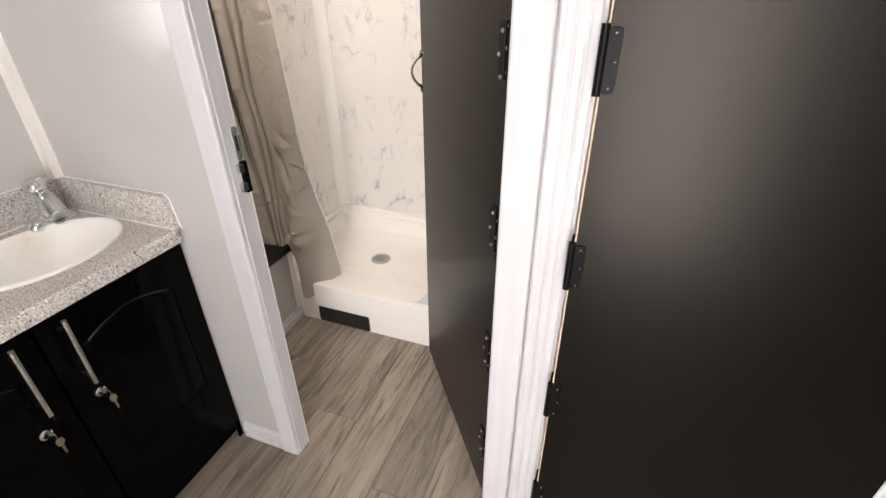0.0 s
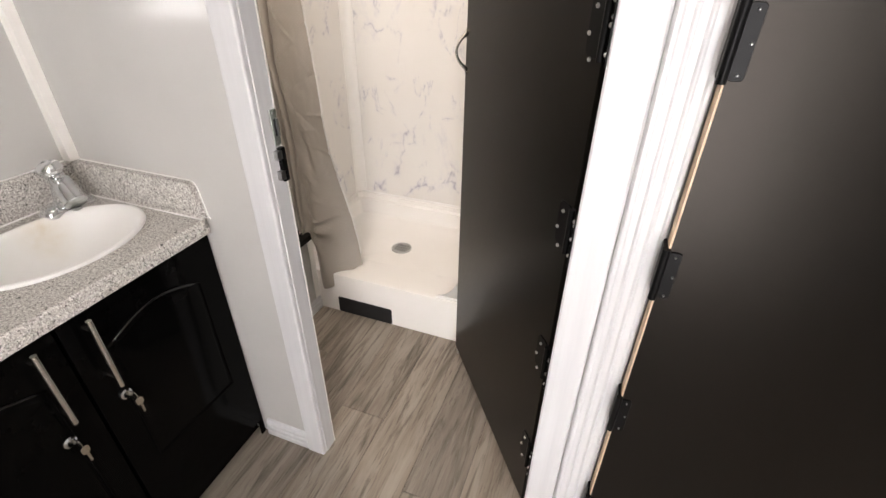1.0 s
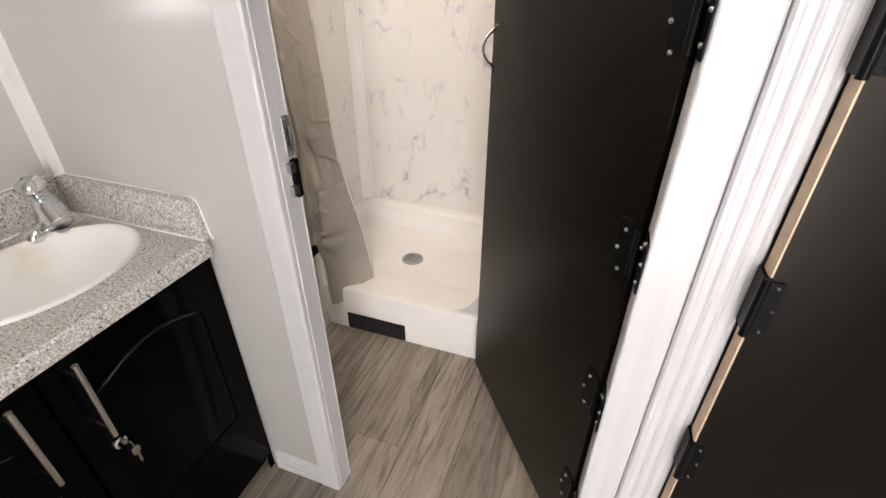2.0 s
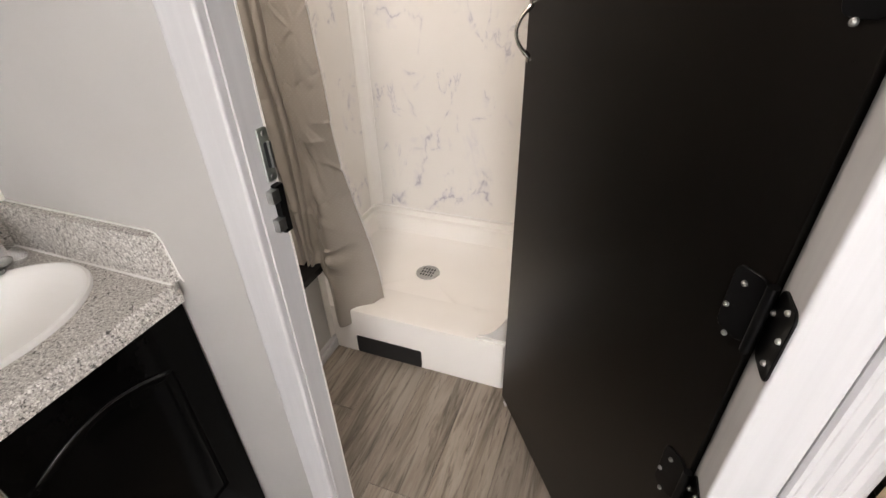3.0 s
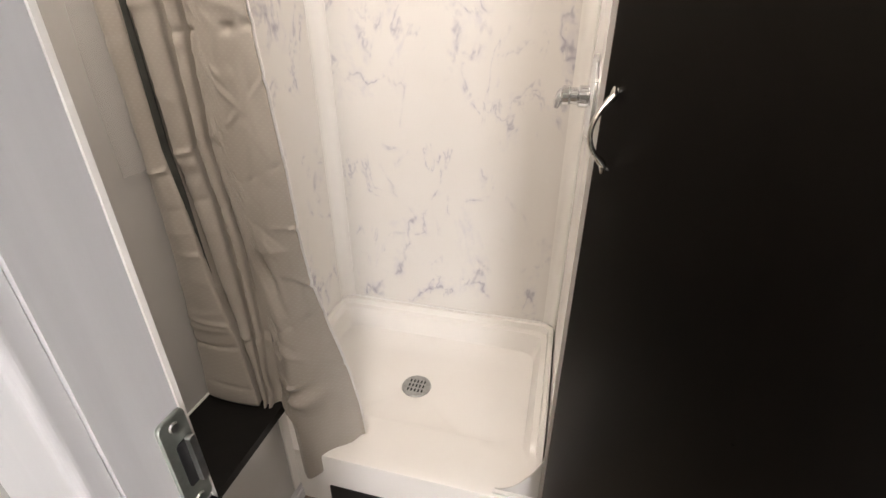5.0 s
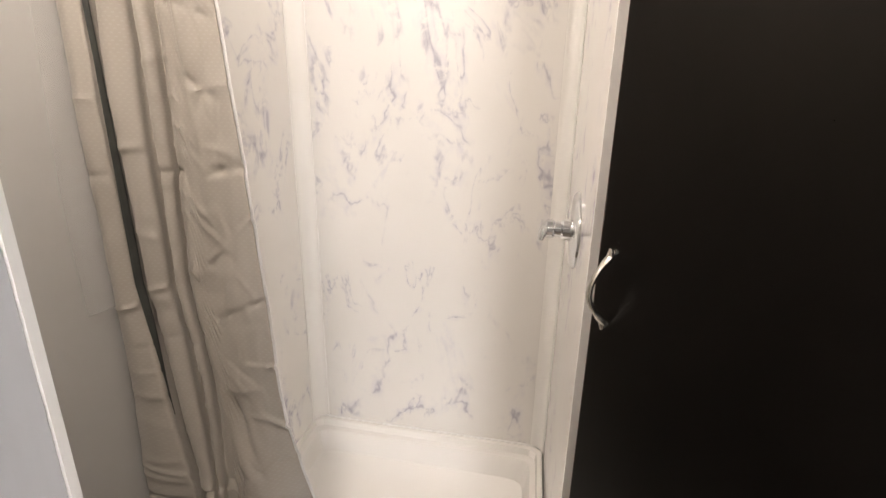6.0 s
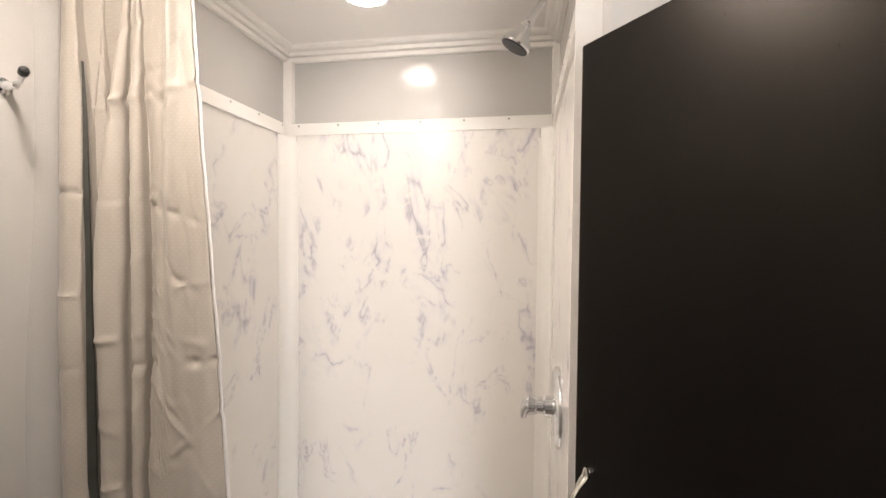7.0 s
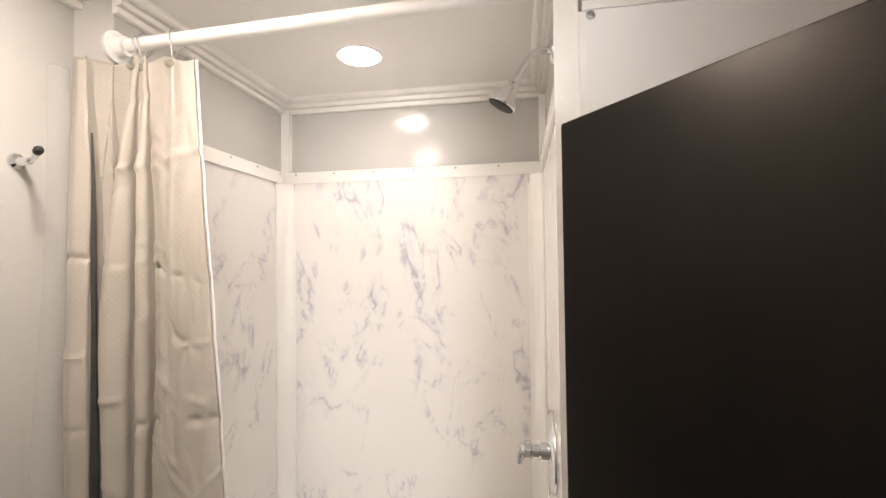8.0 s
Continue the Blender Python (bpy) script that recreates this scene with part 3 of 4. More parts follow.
pan = thing("shower_pan", (-1.0, 1.85, 0), "cream moulded shower pan with raised curb", "shower pan")
x0, x1, y0, y1 = PAN_L + 0.002, SR - 0.002, CURB_Y, SB - 0.002
bm = ring_loft(bmesh.new(), [
    squircle(x0, x1, y0, y1, 0.0, p=60), squircle(x0, x1, y0, y1, rim_z(0.008), p=60), squircle(x0 + 0.002, x1 - 0.002, y0 + 0.002, y1 - 0.002, rim_z(0.002), p=60),
    squircle(x0 + 0.008, x1 - 0.008, y0 + 0.012, y1 - 0.008, rim_z(0.0), p=40),
    squircle(x0 + 0.018, x1 - 0.018, y0 + 0.030, y1 - 0.017, slope(0.2115, 0.303), p=30),
    squircle(x0 + 0.022, x1 - 0.022, y0 + 0.048, y1 - 0.021, slope(0.2105, 0.280), p=28),
    squircle(x0 + 0.040, x1 - 0.040, y0 + 0.078, y1 - 0.038, slope(0.208, 0.274), p=22),
    squircle(x0 + 0.046, x1 - 0.046, y0 + 0.110, y1 - 0.046, slope(0.204, 0.258), p=18),
    squircle(x0 + 0.060, x1 - 0.060, y0 + 0.150, y1 - 0.066, slope(0.199, 0.208), p=14),
    squircle(x0 + 0.085, x1 - 0.085, y0 + 0.185, y1 - 0.095, 0.194, p=10),
    squircle(-1.23, -0.76, 1.66, 2.00, 0.182, p=5), squircle(-1.053, -0.943, 1.785, 1.895, 0.177, p=2)])
body = part("pan_body", bm, GEL, pan, "", True)
body.data.set_sharp_from_angle(angle=radians(24))
part("curb_vent", plate(lambda a, o, b: Vector((-1.0215 + a, CURB_Y - o, 0.0440 + b)), 0.277, 0.085, 0.008, 0.0025), RUBBER, pan, "black rectangular access slot in the curb")
drain = part("drain", lathe((-0.998, 1.840, 0.1765), (0, 0, 1), [(0, 0.052), (0.004, 0.051), (0.006, 0.047), (0.0045, 0.040), (0.004, 0.001)], 36), STEEL, pan, "round steel drain cover", True)
for i in range(-2, 3):
    w = (0.034 ** 2 - (i * 0.0125) ** 2) ** 0.5
    for j in (-1, 0, 1):
        if abs(j * 0.021) < w:
            part("drain_slot", plate(lambda a, o, b: Vector((-0.998 + i * 0.0125 + a, 1.840 + j * 0.021 + b, 0.1806 + o)), 0.006, 0.014, 0.0028, 0.0008), RUBBER, drain)
guard = thing("splash_guard", (-0.60, CURB_Y + 0.02, CURB_Z), "pale grey curved splash guard on the curb", "splash guard")
g0, g1 = -0.668, SR - 0.004
prof = [(g1, CURB_Z - 0.001), (g0, CURB_Z - 0.001), (g0, CURB_Z + 0.006)]
prof += [(g0 + (g1 - g0) * f, CURB_Z + 0.006 + 0.15 * f ** 2.0) for f in (i / 10 for i in range(1, 11))]
bm = extrude_profile([(a, b) for a, b in prof], "y", CURB_Y + 0.020, CURB_Y + 0.024)
part("blade", bm, GUARD, guard)
part("base_flange", B(g0 - 0.004, g1, CURB_Y + 0.008, CURB_Y + 0.0195, CURB_Z - 0.001, CURB_Z + 0.007), CAULK, guard, "", False, 0.002)

# ---- shower surround ----
RIM0, RIM1, PZ0 = 1.886, 1.924, 0.304
sur = thing("shower_surround", (-1.0, 1.9, PZ0), "cream marbled moulded shower wall surround with lilac veins", "shower surround")
part("back_panel", B(SL + 0.043, SR - 0.040, SB + 0.001, YB - 0.002, PZ0, RIM0), MARBLE, sur, "cream back panel with broken lilac veins")
part("left_panel", B(XSW + 0.002, SL - 0.002, CURB_Y + 0.100, SB - 0.042, PZ0 - 0.10, RIM0), MARBLE, sur)
part("right_panel", B(SR + 0.002, CHASE_X - 0.0005, CHASE_Y + 0.004, SB - 0.045, PZ0 - 0.10, RIM0), MARBLE, sur)


def cove(cx, cy, rx, ry, qx, qy, z0, z1):
    """Concave corner column between two panels."""
    face = [(cx + qx * rx * (1 - math.sin(a)), cy + qy * ry * (1 - math.cos(a))) for a in (radians(90 * i / 10) for i in range(11))]
    back = [(cx - qx * 0.006, cy + qy * ry), (cx - qx * 0.006, cy - qy * 0.006), (cx + qx * rx, cy - qy * 0.006)]
    ends = face[::-1] if (face[0][1] - cy) * qy < ry * 0.5 else face
    return extrude_profile(ends + [back[2], back[1], back[0]] if abs(ends[-1][0] - back[2][0]) < 1e-6 else ends + back, "z", z0, z1)


part("corner_column", cove(SL, SB, 0.041, 0.041, 1, -1, PZ0, RIM0), GEL, sur, "smooth cream coved corner", True)
part("corner_column", cove(SR, SB, 0.038, 0.043, -1, -1, PZ0, RIM0), GEL, sur, "smooth cream coved corner", True)
part("panel_bead", B(SL + 0.041, SL + 0.046, SB - 0.003, SB + 0.001, PZ0, RIM0 - 0.03), GEL, sur, "", False, 0.002)
part("panel_bead", B(SR - 0.044, SR - 0.038, SB - 0.003, SB + 0.001, PZ0, RIM0 - 0.03), GEL, sur, "", False, 0.002)
rim_b = part("top_rim", B(SL, SR, SB - 0.0015, YB - 0.001, RIM0, RIM1), GEL, sur, "cream screwed top flange", False, 0.003)
rim_l = part("top_rim", B(XSW + 0.001, SL + 0.006, CURB_Y + 0.100, SB - 0.0065, RIM0, RIM1), GEL, sur, "", False, 0.003)
rim_r = part("top_rim", B(SR - 0.006, CHASE_X - 0.0006, CHASE_Y + 0.004, SB - 0.0065, RIM0, RIM1), GEL, sur, "", False, 0.003)
for i in range(7):
    x = SL + 0.05 + i * 0.135
    part("screw", lathe((x, SB - 0.0015, RIM1 - 0.008), (0, -1, 0), [(0, 0.0034), (0.0015, 0.003)], 10), STEEL, rim_b)
for i in range(5):
    y = CURB_Y + 0.13 + i * 0.13
    part("screw", lathe((SL + 0.006, y, RIM1 - 0.008), (1, 0, 0), [(0, 0.0034), (0.0015, 0.003)], 10), STEEL, rim_l)
    part("screw", lathe((SR - 0.006, y, RIM1 - 0.008), (-1, 0, 0), [(0, 0.0034), (0.0015, 0.003)], 10), STEEL, rim_r)
part("caulk_bead", B(SL + 0.03, SR - 0.03, SB - 0.006, SB + 0.003, PZ0 - 0.002, PZ0 + 0.005), CAULK, sur, "", False, 0.002)

# ---- valve and shower head ----
VX, VY, VZ = SR + 0.001, 1.812, 1.185
valve = thing("shower_valve", (VX, VY, VZ), "chrome round shower valve with lever handle", "shower valve")
part("escutcheon", lathe((VX, VY, VZ), (-1, 0, 0), [(0, 0.090), (0.004, 0.089), (0.010, 0.080), (0.013, 0.05), (0.014, 0.03)], 48), CHROME, valve, "", True)
part("sleeve", lathe((VX - 0.012, VY, VZ), (-1, 0, 0), [(0, 0.026), (0.018, 0.024), (0.022, 0.019), (0.036, 0.018), (0.041, 0.022), (0.054, 0.022), (0.060, 0.015)], 28), CHROME, valve, "", True)
part("lever", tube([(VX - 0.056, VY, VZ + 0.008), (VX - 0.068, VY - 0.004, VZ + 0.002), (VX - 0.076, VY - 0.010, VZ - 0.012), (VX - 0.079, VY - 0.014, VZ - 0.026)], [0.015, 0.014, 0.010, 0.006], 14), CHROME, valve, "", True)
AX, AY, AZ = CHASE_X, 1.815, 2.114
head = thing("overhead_shower", (AX, AY, AZ), "chrome shower head on a bent arm", "shower head")
part("flange", lathe((AX, AY, AZ), (-1, 0, 0), [(0, 0.032), (0.003, 0.031), (0.008, 0.020), (0.011, 0.012)], 32), CHROME, head, "", True)
P = [(AX - 0.004, AY, AZ), (AX - 0.025, AY, AZ), (AX - 0.042, AY, AZ - 0.006), (AX - 0.058, AY, AZ - 0.022), (AX - 0.078, AY, AZ - 0.052), (AX - 0.088, AY, AZ - 0.068)]
part("arm", tube(P, 0.0085, 14), CHROME, head, "", True)
hd = Vector((-0.50, 0, -0.86)).normalized()
H0 = Vector((AX - 0.086, AY, AZ - 0.064))
bell = part("bell", lathe(H0, hd, [(0, 0.011), (0.010, 0.012), (0.013, 0.009), (0.018, 0.009), (0.022, 0.014), (0.038, 0.018), (0.054, 0.031), (0.066, 0.036), (0.070, 0.034)], 32), CHROME, head, "", True)
part("face_plate", lathe(H0 + hd * 0.0705, hd, [(0, 0.032), (0.002, 0.030), (0.003, 0.005)], 28), RUBBER, bell, "dark nozzle face")

# ---- curtain rod, rings and curtain ----
RY, RZ0, RZ1 = 1.520, 2.064, 2.086
crod = thing("curtain_rod", (-1.02, RY, RZ0), "white shower curtain rod between the walls", "curtain rod")
part("pole", rod((XSW + 0.01, RY, RZ0), (CHASE_X - 0.01, RY, RZ1), 0.0130, 20), LINER, crod, "", True)
part("end_flange", lathe((XSW, RY, RZ0), (1, 0, 0), [(0, 0.031), (0.006, 0.032), (0.010, 0.022), (0.028, 0.019), (0.030, 0.015)], 28), LINER, crod, "", True)
part("end_flange", lathe((CHASE_X, RY, RZ1), (-1, 0, 0), [(0, 0.033), (0.006, 0.032), (0.010, 0.022), (0.028, 0.019), (0.030, 0.015)], 28), LINER, crod, "", True)


def sm(a, b, f):
    f = min(1, max(0, (f - a) / (b - a)))
    return f * f * (3 - 2 * f)


ZTOP = 2.026
rng = random.Random(11)
DENTS = [(rng.uniform(0.08, 0.90), rng.uniform(0.35, 1.95), rng.uniform(0.03, 0.09), rng.uniform(0.005, 0.011), rng.uniform(-0.9, 0.9), rng.choice((-1, 1)) * rng.uniform(0.0015, 0.0040))
         for _ in range(60)]



def ramp_to(u, stops):
    for (u0, a), (u1, b) in zip(stops, stops[1:]):
        if u <= u1:
            return a + (b - a) * max(0, (u - u0) / (u1 - u0))
    return stops[-1][1]


def section(z):
    """Plan of the hanging sheet at a height: three overlapping pleats by the wall, then a flat panel."""
    deep = 0.30 + 0.70 * sm(2.03, 1.72, z)
    low = sm(0.95, 0.36, z)
    left = XL + 0.006
    right = -1.238 + (2.03 - z) * 0.072 + sm(0.95, 0.30, z) * 0.036 + 0.015 * sm(2.0, 1.55, z) * sm(0.75, 1.05, z)
    down = 2.03 - z
    a1 = ramp_to(down, ((0, -1.436), (0.22, -1.422), (0.5, -1.415), (0.93, -1.417), (1.23, -1.377), (1.60, -1.304)))
    b0 = ramp_to(down, ((0, -1.358), (0.22, -1.384), (0.5, -1.402), (0.93, -1.403), (1.23, -1.364), (1.60, -1.298)))
    b1 = ramp_to(down, ((0, -1.340), (0.22, -1.358), (0.5, -1.347), (0.93, -1.352), (1.23, -1.318), (1.60, -1.283)))
    c1 = ramp_to(down, ((0, -1.326), (0.22, -1.322), (0.5, -1.306), (0.93, -1.318), (1.23, -1.290), (1.60, -1.266)))
    yf = 1.500 - 0.014 * sm(2.03, 1.6, z) - 0.040 * low
    yd = yf + 0.012 + 0.012 * low
    d = deep * (1 - 0.5 * low)
    ya = yf - 0.024 * (1 - low)
    h = max(0.15, d)
    yb = yf + (0.012 + 0.050 * sm(2.0, 1.65, z)) * (1 - 0.7 * low)
    pts = [(left, ya + 0.034), (left + 0.003, ya + 0.005), ((left + a1) / 2, ya - 0.008 * h), (a1 - 0.007, ya - 0.002), (a1, ya + 0.005 * h), (a1 - 0.003, ya + 0.016 * h),
           (a1 - 0.003, yb - 0.010 * h), (a1 + 0.004, yb), (max(b0 + 0.012, a1 + 0.010), yb), (b0 + 0.006, yf + (yb - yf) * 0.4), (b0, yf + 0.005), (b0 + 0.008, yf - 0.010 * h),
           ((b0 + b1) / 2 + 0.003, yf - 0.015 * h), (b1, yf - 0.003), (b1 - 0.003, yf + 0.018 * h), (b1 + 0.004, yf + 0.022 * h), ((b1 + c1) / 2 + 0.004, yf - 0.003 * h), (c1, yf + 0.005 * h),
           (c1 - 0.004 * h, yf + 0.028 * h), (c1 + 0.012, yd + 0.006 * h)]
    for f in (0.25, 0.5, 0.75, 1.0):
        pts.append((c1 + 0.016 + (right - c1 - 0.016) * f, yd + 0.014 * f))
    return pts


PLEAT_END = 19 / 23


@functools.lru_cache(maxsize=4000)
def section_at(zi):
    return section(zi / 2000)


def cloth(u, z):
    """A place on the sheet: pleats gathered at the bench corner, the flat panel draped over the curb."""
    pts = section_at(int(z * 2000))
    k = min(22.999, max(0, u * 23))
    i = int(k)
    f = k - i
    p0, p1, p2, p3 = (Vector(pts[min(23, max(0, j))]) for j in (i - 1, i, i + 1, i + 2))
    q = 0.5 * (2 * p1 + (p2 - p0) * f + (2 * p0 - 5 * p1 + 4 * p2 - p3) * f * f + (3 * p1 - p0 - 3 * p2 + p3) * f ** 3)
    x, y = q.x, q.y
    x = max(x, 0.005 + XL + (XSW - XL) * min(1, max(0, (y - 1.477) / 0.032)))
    if u > 1:
        x += (u - 1) * 0.3
    v = min(1, max(0, (u - PLEAT_END) / (1 - PLEAT_END)))
    low = sm(0.95, 0.30, z)
    calm = sm(0.0, 0.30, v)
    y += low * calm * (-0.030 + 0.115 * sm(0.25, 1.0, v))
    y += calm * (0.006 * math.sin(2.5 * v + z * 1.6) - 0.012 * math.exp(-((v - 0.30 - 0.25 * sm(1.45, 2.03, z)) / 0.12) ** 2) * sm(1.2, 1.7, z))
    y -= 0.014 * math.exp(-((z - 0.43) / 0.07) ** 2) * math.exp(-((v - 0.1) / 0.2) ** 2)
    fan = sm(0.55, 0.32, z) * calm
    y += 0.009 * fan * math.sin(11 * v + 9 * (0.45 - z)) * sm(1.0, 0.7, v)
    # folds that fan out from the pinch at the bench corner
    px, pz = x + 1.262, z - 0.455
    reach = math.hypot(px, pz)
    if 0 < v and pz < 0.03:
        y += 0.011 * math.sin(7.5 * math.atan2(pz, px) + 0.6) * math.exp(-((reach - 0.075) / 0.055) ** 2)
    y += 0.016 * math.exp(-((z - 0.46) / 0.03) ** 2 - (px / 0.03) ** 2)
    # slow sway of the pleats
    sway = sm(2.0, 1.7, z) * (1 - calm)
    x += 0.004 * sway * noise.noise(Vector((u * 5, z * 3.1, 2.2)))
    y += 0.008 * sway * noise.noise(Vector((u * 6, z * 2.4, 7.1)))
    # a fold that bows out on the panel
    y += 0.030 * calm * math.exp(-((z - 0.86 + 0.35 * v) / 0.05) ** 2) * math.exp(-((v - 0.18) / 0.16) ** 2)
    u = u * 0.5 if u < PLEAT_END else 0.5 * PLEAT_END + v * 0.6
    n1 = noise.noise(Vector((u * 7, z * 4.5, 0.3)))
    n2 = noise.noise(Vector((u * 12 + 5, z * 17, 1.7)))
    n3 = abs(noise.noise(Vector((u * 5 + z * 3.0, z * 10 - u * 4, 4.2))))
    crease = 0.0
    for zc, tilt, wide, side in ((1.83, 0.05, 0.012, 1), (1.60, -0.06, 0.010, -1), (1.47, 0.03, 0.008, 1), (1.33, 0.02, 0.012, -1), (1.18, 0.20, 0.009, 1), (1.04, 0.12, 0.010, -1),
                                 (0.92, 0.02, 0.008, 1), (0.80, -0.08, 0.011, 1), (0.66, 0.10, 0.010, -1), (0.56, -0.16, 0.010, 1)):
        crease += side * math.exp(-((z - zc - tilt * (u - 0.7)) / (0.6 * wide)) ** 2)
    y += 0.004 * n1 * (1 - 0.6 * calm) + 0.0018 * n2 - 0.0058 * crease * (0.5 + n1 + 0.6 * noise.noise(Vector((u * 9, z * 3, 8.8)))) + 0.012 * max(0, 0.12 - n3) * (0.3 + 0.5 * calm)
    for du, dz, long, wide, tilt, deep in DENTS:
        a, b = (u - du) * 0.42, z - dz
        if abs(a) < 0.2 and abs(b) < 0.2:
            along, across = a + b * tilt, b - a * tilt
            y += deep * math.exp(-(along / long) ** 2 - (across / wide) ** 2) * sm(0.99, 0.92, u)
    return Vector((x, y, z))


def hem(u):
    v = min(1, max(0, (u - PLEAT_END) / (1 - PLEAT_END)))
    return 0.418 - 0.278 * sm(0.0, 0.22, v) + 0.085 * sm(0.33, 1.0, v)


def sheet(u0, u1, nu, nv, back=0.0, zb=0.0, thick=0.0):
    bm = bmesh.new()
    uvl = bm.loops.layers.uv.new("UVMap")
    rows, uvs, run = [], [], [0.0]
    for i in range(nu):
        run.append(run[-1] + (cloth(u0 + (u1 - u0) * (i + 1) / nu, 1.4) - cloth(u0 + (u1 - u0) * i / nu, 1.4)).length)
    for j in range(nv + 1):
        row, ur = [], []
        for i in range(nu + 1):
            u = u0 + (u1 - u0) * i / nu
            f = j / nv
            z0 = hem(u) + zb
            z = ZTOP + (z0 - ZTOP) * f
            p = cloth(u, z)
            if j == 0:
                p.z += 0.006 * math.sin(u * 38)
            p.y += back
            row.append(bm.verts.new(p))
            ur.append((run[i], z))
        rows.append(row)
        uvs.append(ur)
    for j in range(nv):
        for i in range(nu):
            f = bm.faces.new((rows[j][i], rows[j][i + 1], rows[j + 1][i + 1], rows[j + 1][i]))
            for l, (a, b) in zip(f.loops, ((j, i), (j, i + 1), (j + 1, i + 1), (j + 1, i))):
                l[uvl].uv = uvs[a][b]
    return bm


curtain = thing("shower_curtain", (-1.33, 1.53, 2.06), "taupe patterned fabric shower curtain drawn to one side", "curtain")
cl = part("fabric", sheet(0.0, 1.0, 184, 330), FABRIC, curtain, "", True)
sol = cl.modifiers.new("thickness", "SOLIDIFY")
sol.thickness, sol.offset = 0.0012, 0.0
ln = part("liner", sheet(0.90, 1.010, 24, 160, 0.006, 0.06), LINER, curtain, "white vinyl liner behind the fabric", True)
so2 = ln.modifiers.new("thickness", "SOLIDIFY")
so2.thickness, so2.offset = 0.001, 0.0
bm = bmesh.new()
ring_loft(bm, [[(XL + 0.007 + 0.006 * f + 0.003 * math.sin(9 * z + 3 * f), 1.432 + 0.035 * f - 0.025 * sm(1.9, 1.2, z) * (1 - f), z) for f in (0, 0.25, 0.5, 0.75, 1.0)]
               for z in (2.0 - 0.05 * i for i in range(20))], False, False)
edge = part("liner_edge", bm, VINYL_CLEAR, curtain, "clear vinyl liner edge against the wall", True)
so3 = edge.modifiers.new("thickness", "SOLIDIFY")
so3.thickness, so3.offset = 0.0006, 0.0
# dark strip in the gap between the first two pleats, standing for its shade
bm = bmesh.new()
def gap_row(z):
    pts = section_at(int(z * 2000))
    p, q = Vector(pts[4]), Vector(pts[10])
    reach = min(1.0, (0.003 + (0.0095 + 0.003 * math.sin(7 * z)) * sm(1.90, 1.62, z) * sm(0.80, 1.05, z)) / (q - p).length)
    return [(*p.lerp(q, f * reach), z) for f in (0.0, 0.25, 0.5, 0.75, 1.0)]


ring_loft(bm, [[(x - 0.001, y + 0.005, z) for x, y, z in gap_row(1.88 - 0.03 * i)] for i in range(37)], False, False)
fold = part("gap_shade_strip", bm, GAP_SHADE, curtain, "dark grey-green strip as shade in the pleat gap", True)
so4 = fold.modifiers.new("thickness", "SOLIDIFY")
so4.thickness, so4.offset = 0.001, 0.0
for u in (0.47, 0.62, 0.915):
    p = cloth(u, 2.012)
    cz = RZ0 + (p.x - XSW) * 0.025
    hook = thing("curtain_ring", (p.x, RY, cz), "chrome wire shower curtain ring over the rod", "curtain ring", "curtain rings on the rod")
    pts = [(p.x + 0.004 * math.sin(a), RY + 0.017 * math.sin(a) * 1.0, cz + 0.0175 * math.cos(a)) for a in (radians(d) for d in range(-130, 131, 20))]
    pts = [(p.x, p.y + 0.006, 2.011)] + pts + [(p.x, p.y - 0.006, 2.011)]
    part("wire", tube(pts, 0.0016, 8), CHROME, hook, "", True)
    part("grommet", lathe((p.x, p.y - 0.003, 2.011), (0.2, -1, 0), [(0, 0.0085), (0.0025, 0.008), (0.003, 0.004)], 16), NICKEL, hook, "", True)

# ---- wall mirror ----
MIRROR = simple("silvered_glass", (0.90, 0.91, 0.90), 0.02, 1.0, 0.01, 4, 0)
mir = thing("wall_mirror", (XL, 0.28, 1.26), "frameless wall mirror with dark edge above the vanity", "mirror")
part("backing", B(XL, XL + 0.0035, -0.21, 0.757, 1.262, 1.960), BLACK, mir, "dark mirror edge")
part("glass", B(XL + 0.0036, XL + 0.006, -0.208, 0.755, 1.264, 1.958), MIRROR, mir, "", False, 0.001)

# ---- robe hook ----
rh = thing("robe_hook", (XL, 1.384, 1.80), "chrome robe hook with black tip on the grey wall", "hook")
part("wall_plate", lathe((XL, 1.384, 1.806), (1, 0, 0), [(0, 0.015), (0.004, 0.014), (0.008, 0.008), (0.030, 0.006)], 24), CHROME, rh, "", True)
arm = part("arm", tube([(XL + 0.026, 1.384, 1.806), (XL + 0.048, 1.374, 1.806), (XL + 0.072, 1.360, 1.809), (XL + 0.086, 1.352, 1.812)], 0.0045, 10), CHROME, rh, "", True)
part("tip", lathe((XL + 0.083, 1.353, 1.811), (1, -0.5, 0.25), [(0, 0.005), (0.003, 0.0068), (0.012, 0.0072), (0.017, 0.005), (0.019, 0.001)], 16), RUBBER, arm, "black rubber tip", True)

# ---- vanity ----
VF, VY0, VY1, CZ = -1.058, -0.30, 0.804, 0.862
van = thing("vanity_cabinet", (-1.28, 0.3, 0), "black painted vanity cabinet with arched panel doors", "cabinet")
bm = box(bmesh.new(), XL + 0.002, VF - 0.004, VY0, VY1, 0.075, 0.70)
box(bm, VF - 0.022, VF - 0.004, VY0, VY1, 0.70, 0.822)
box(bm, XL + 0.002, VF - 0.030, VY0, VY1, 0.002, 0.075)
part("carcass", bm, CAB, van)
part("end_stile", B(VF - 0.004, VF + 0.002, 0.786, VY1, 0.0, 0.822), CAB, van, "", False, 0.0015)


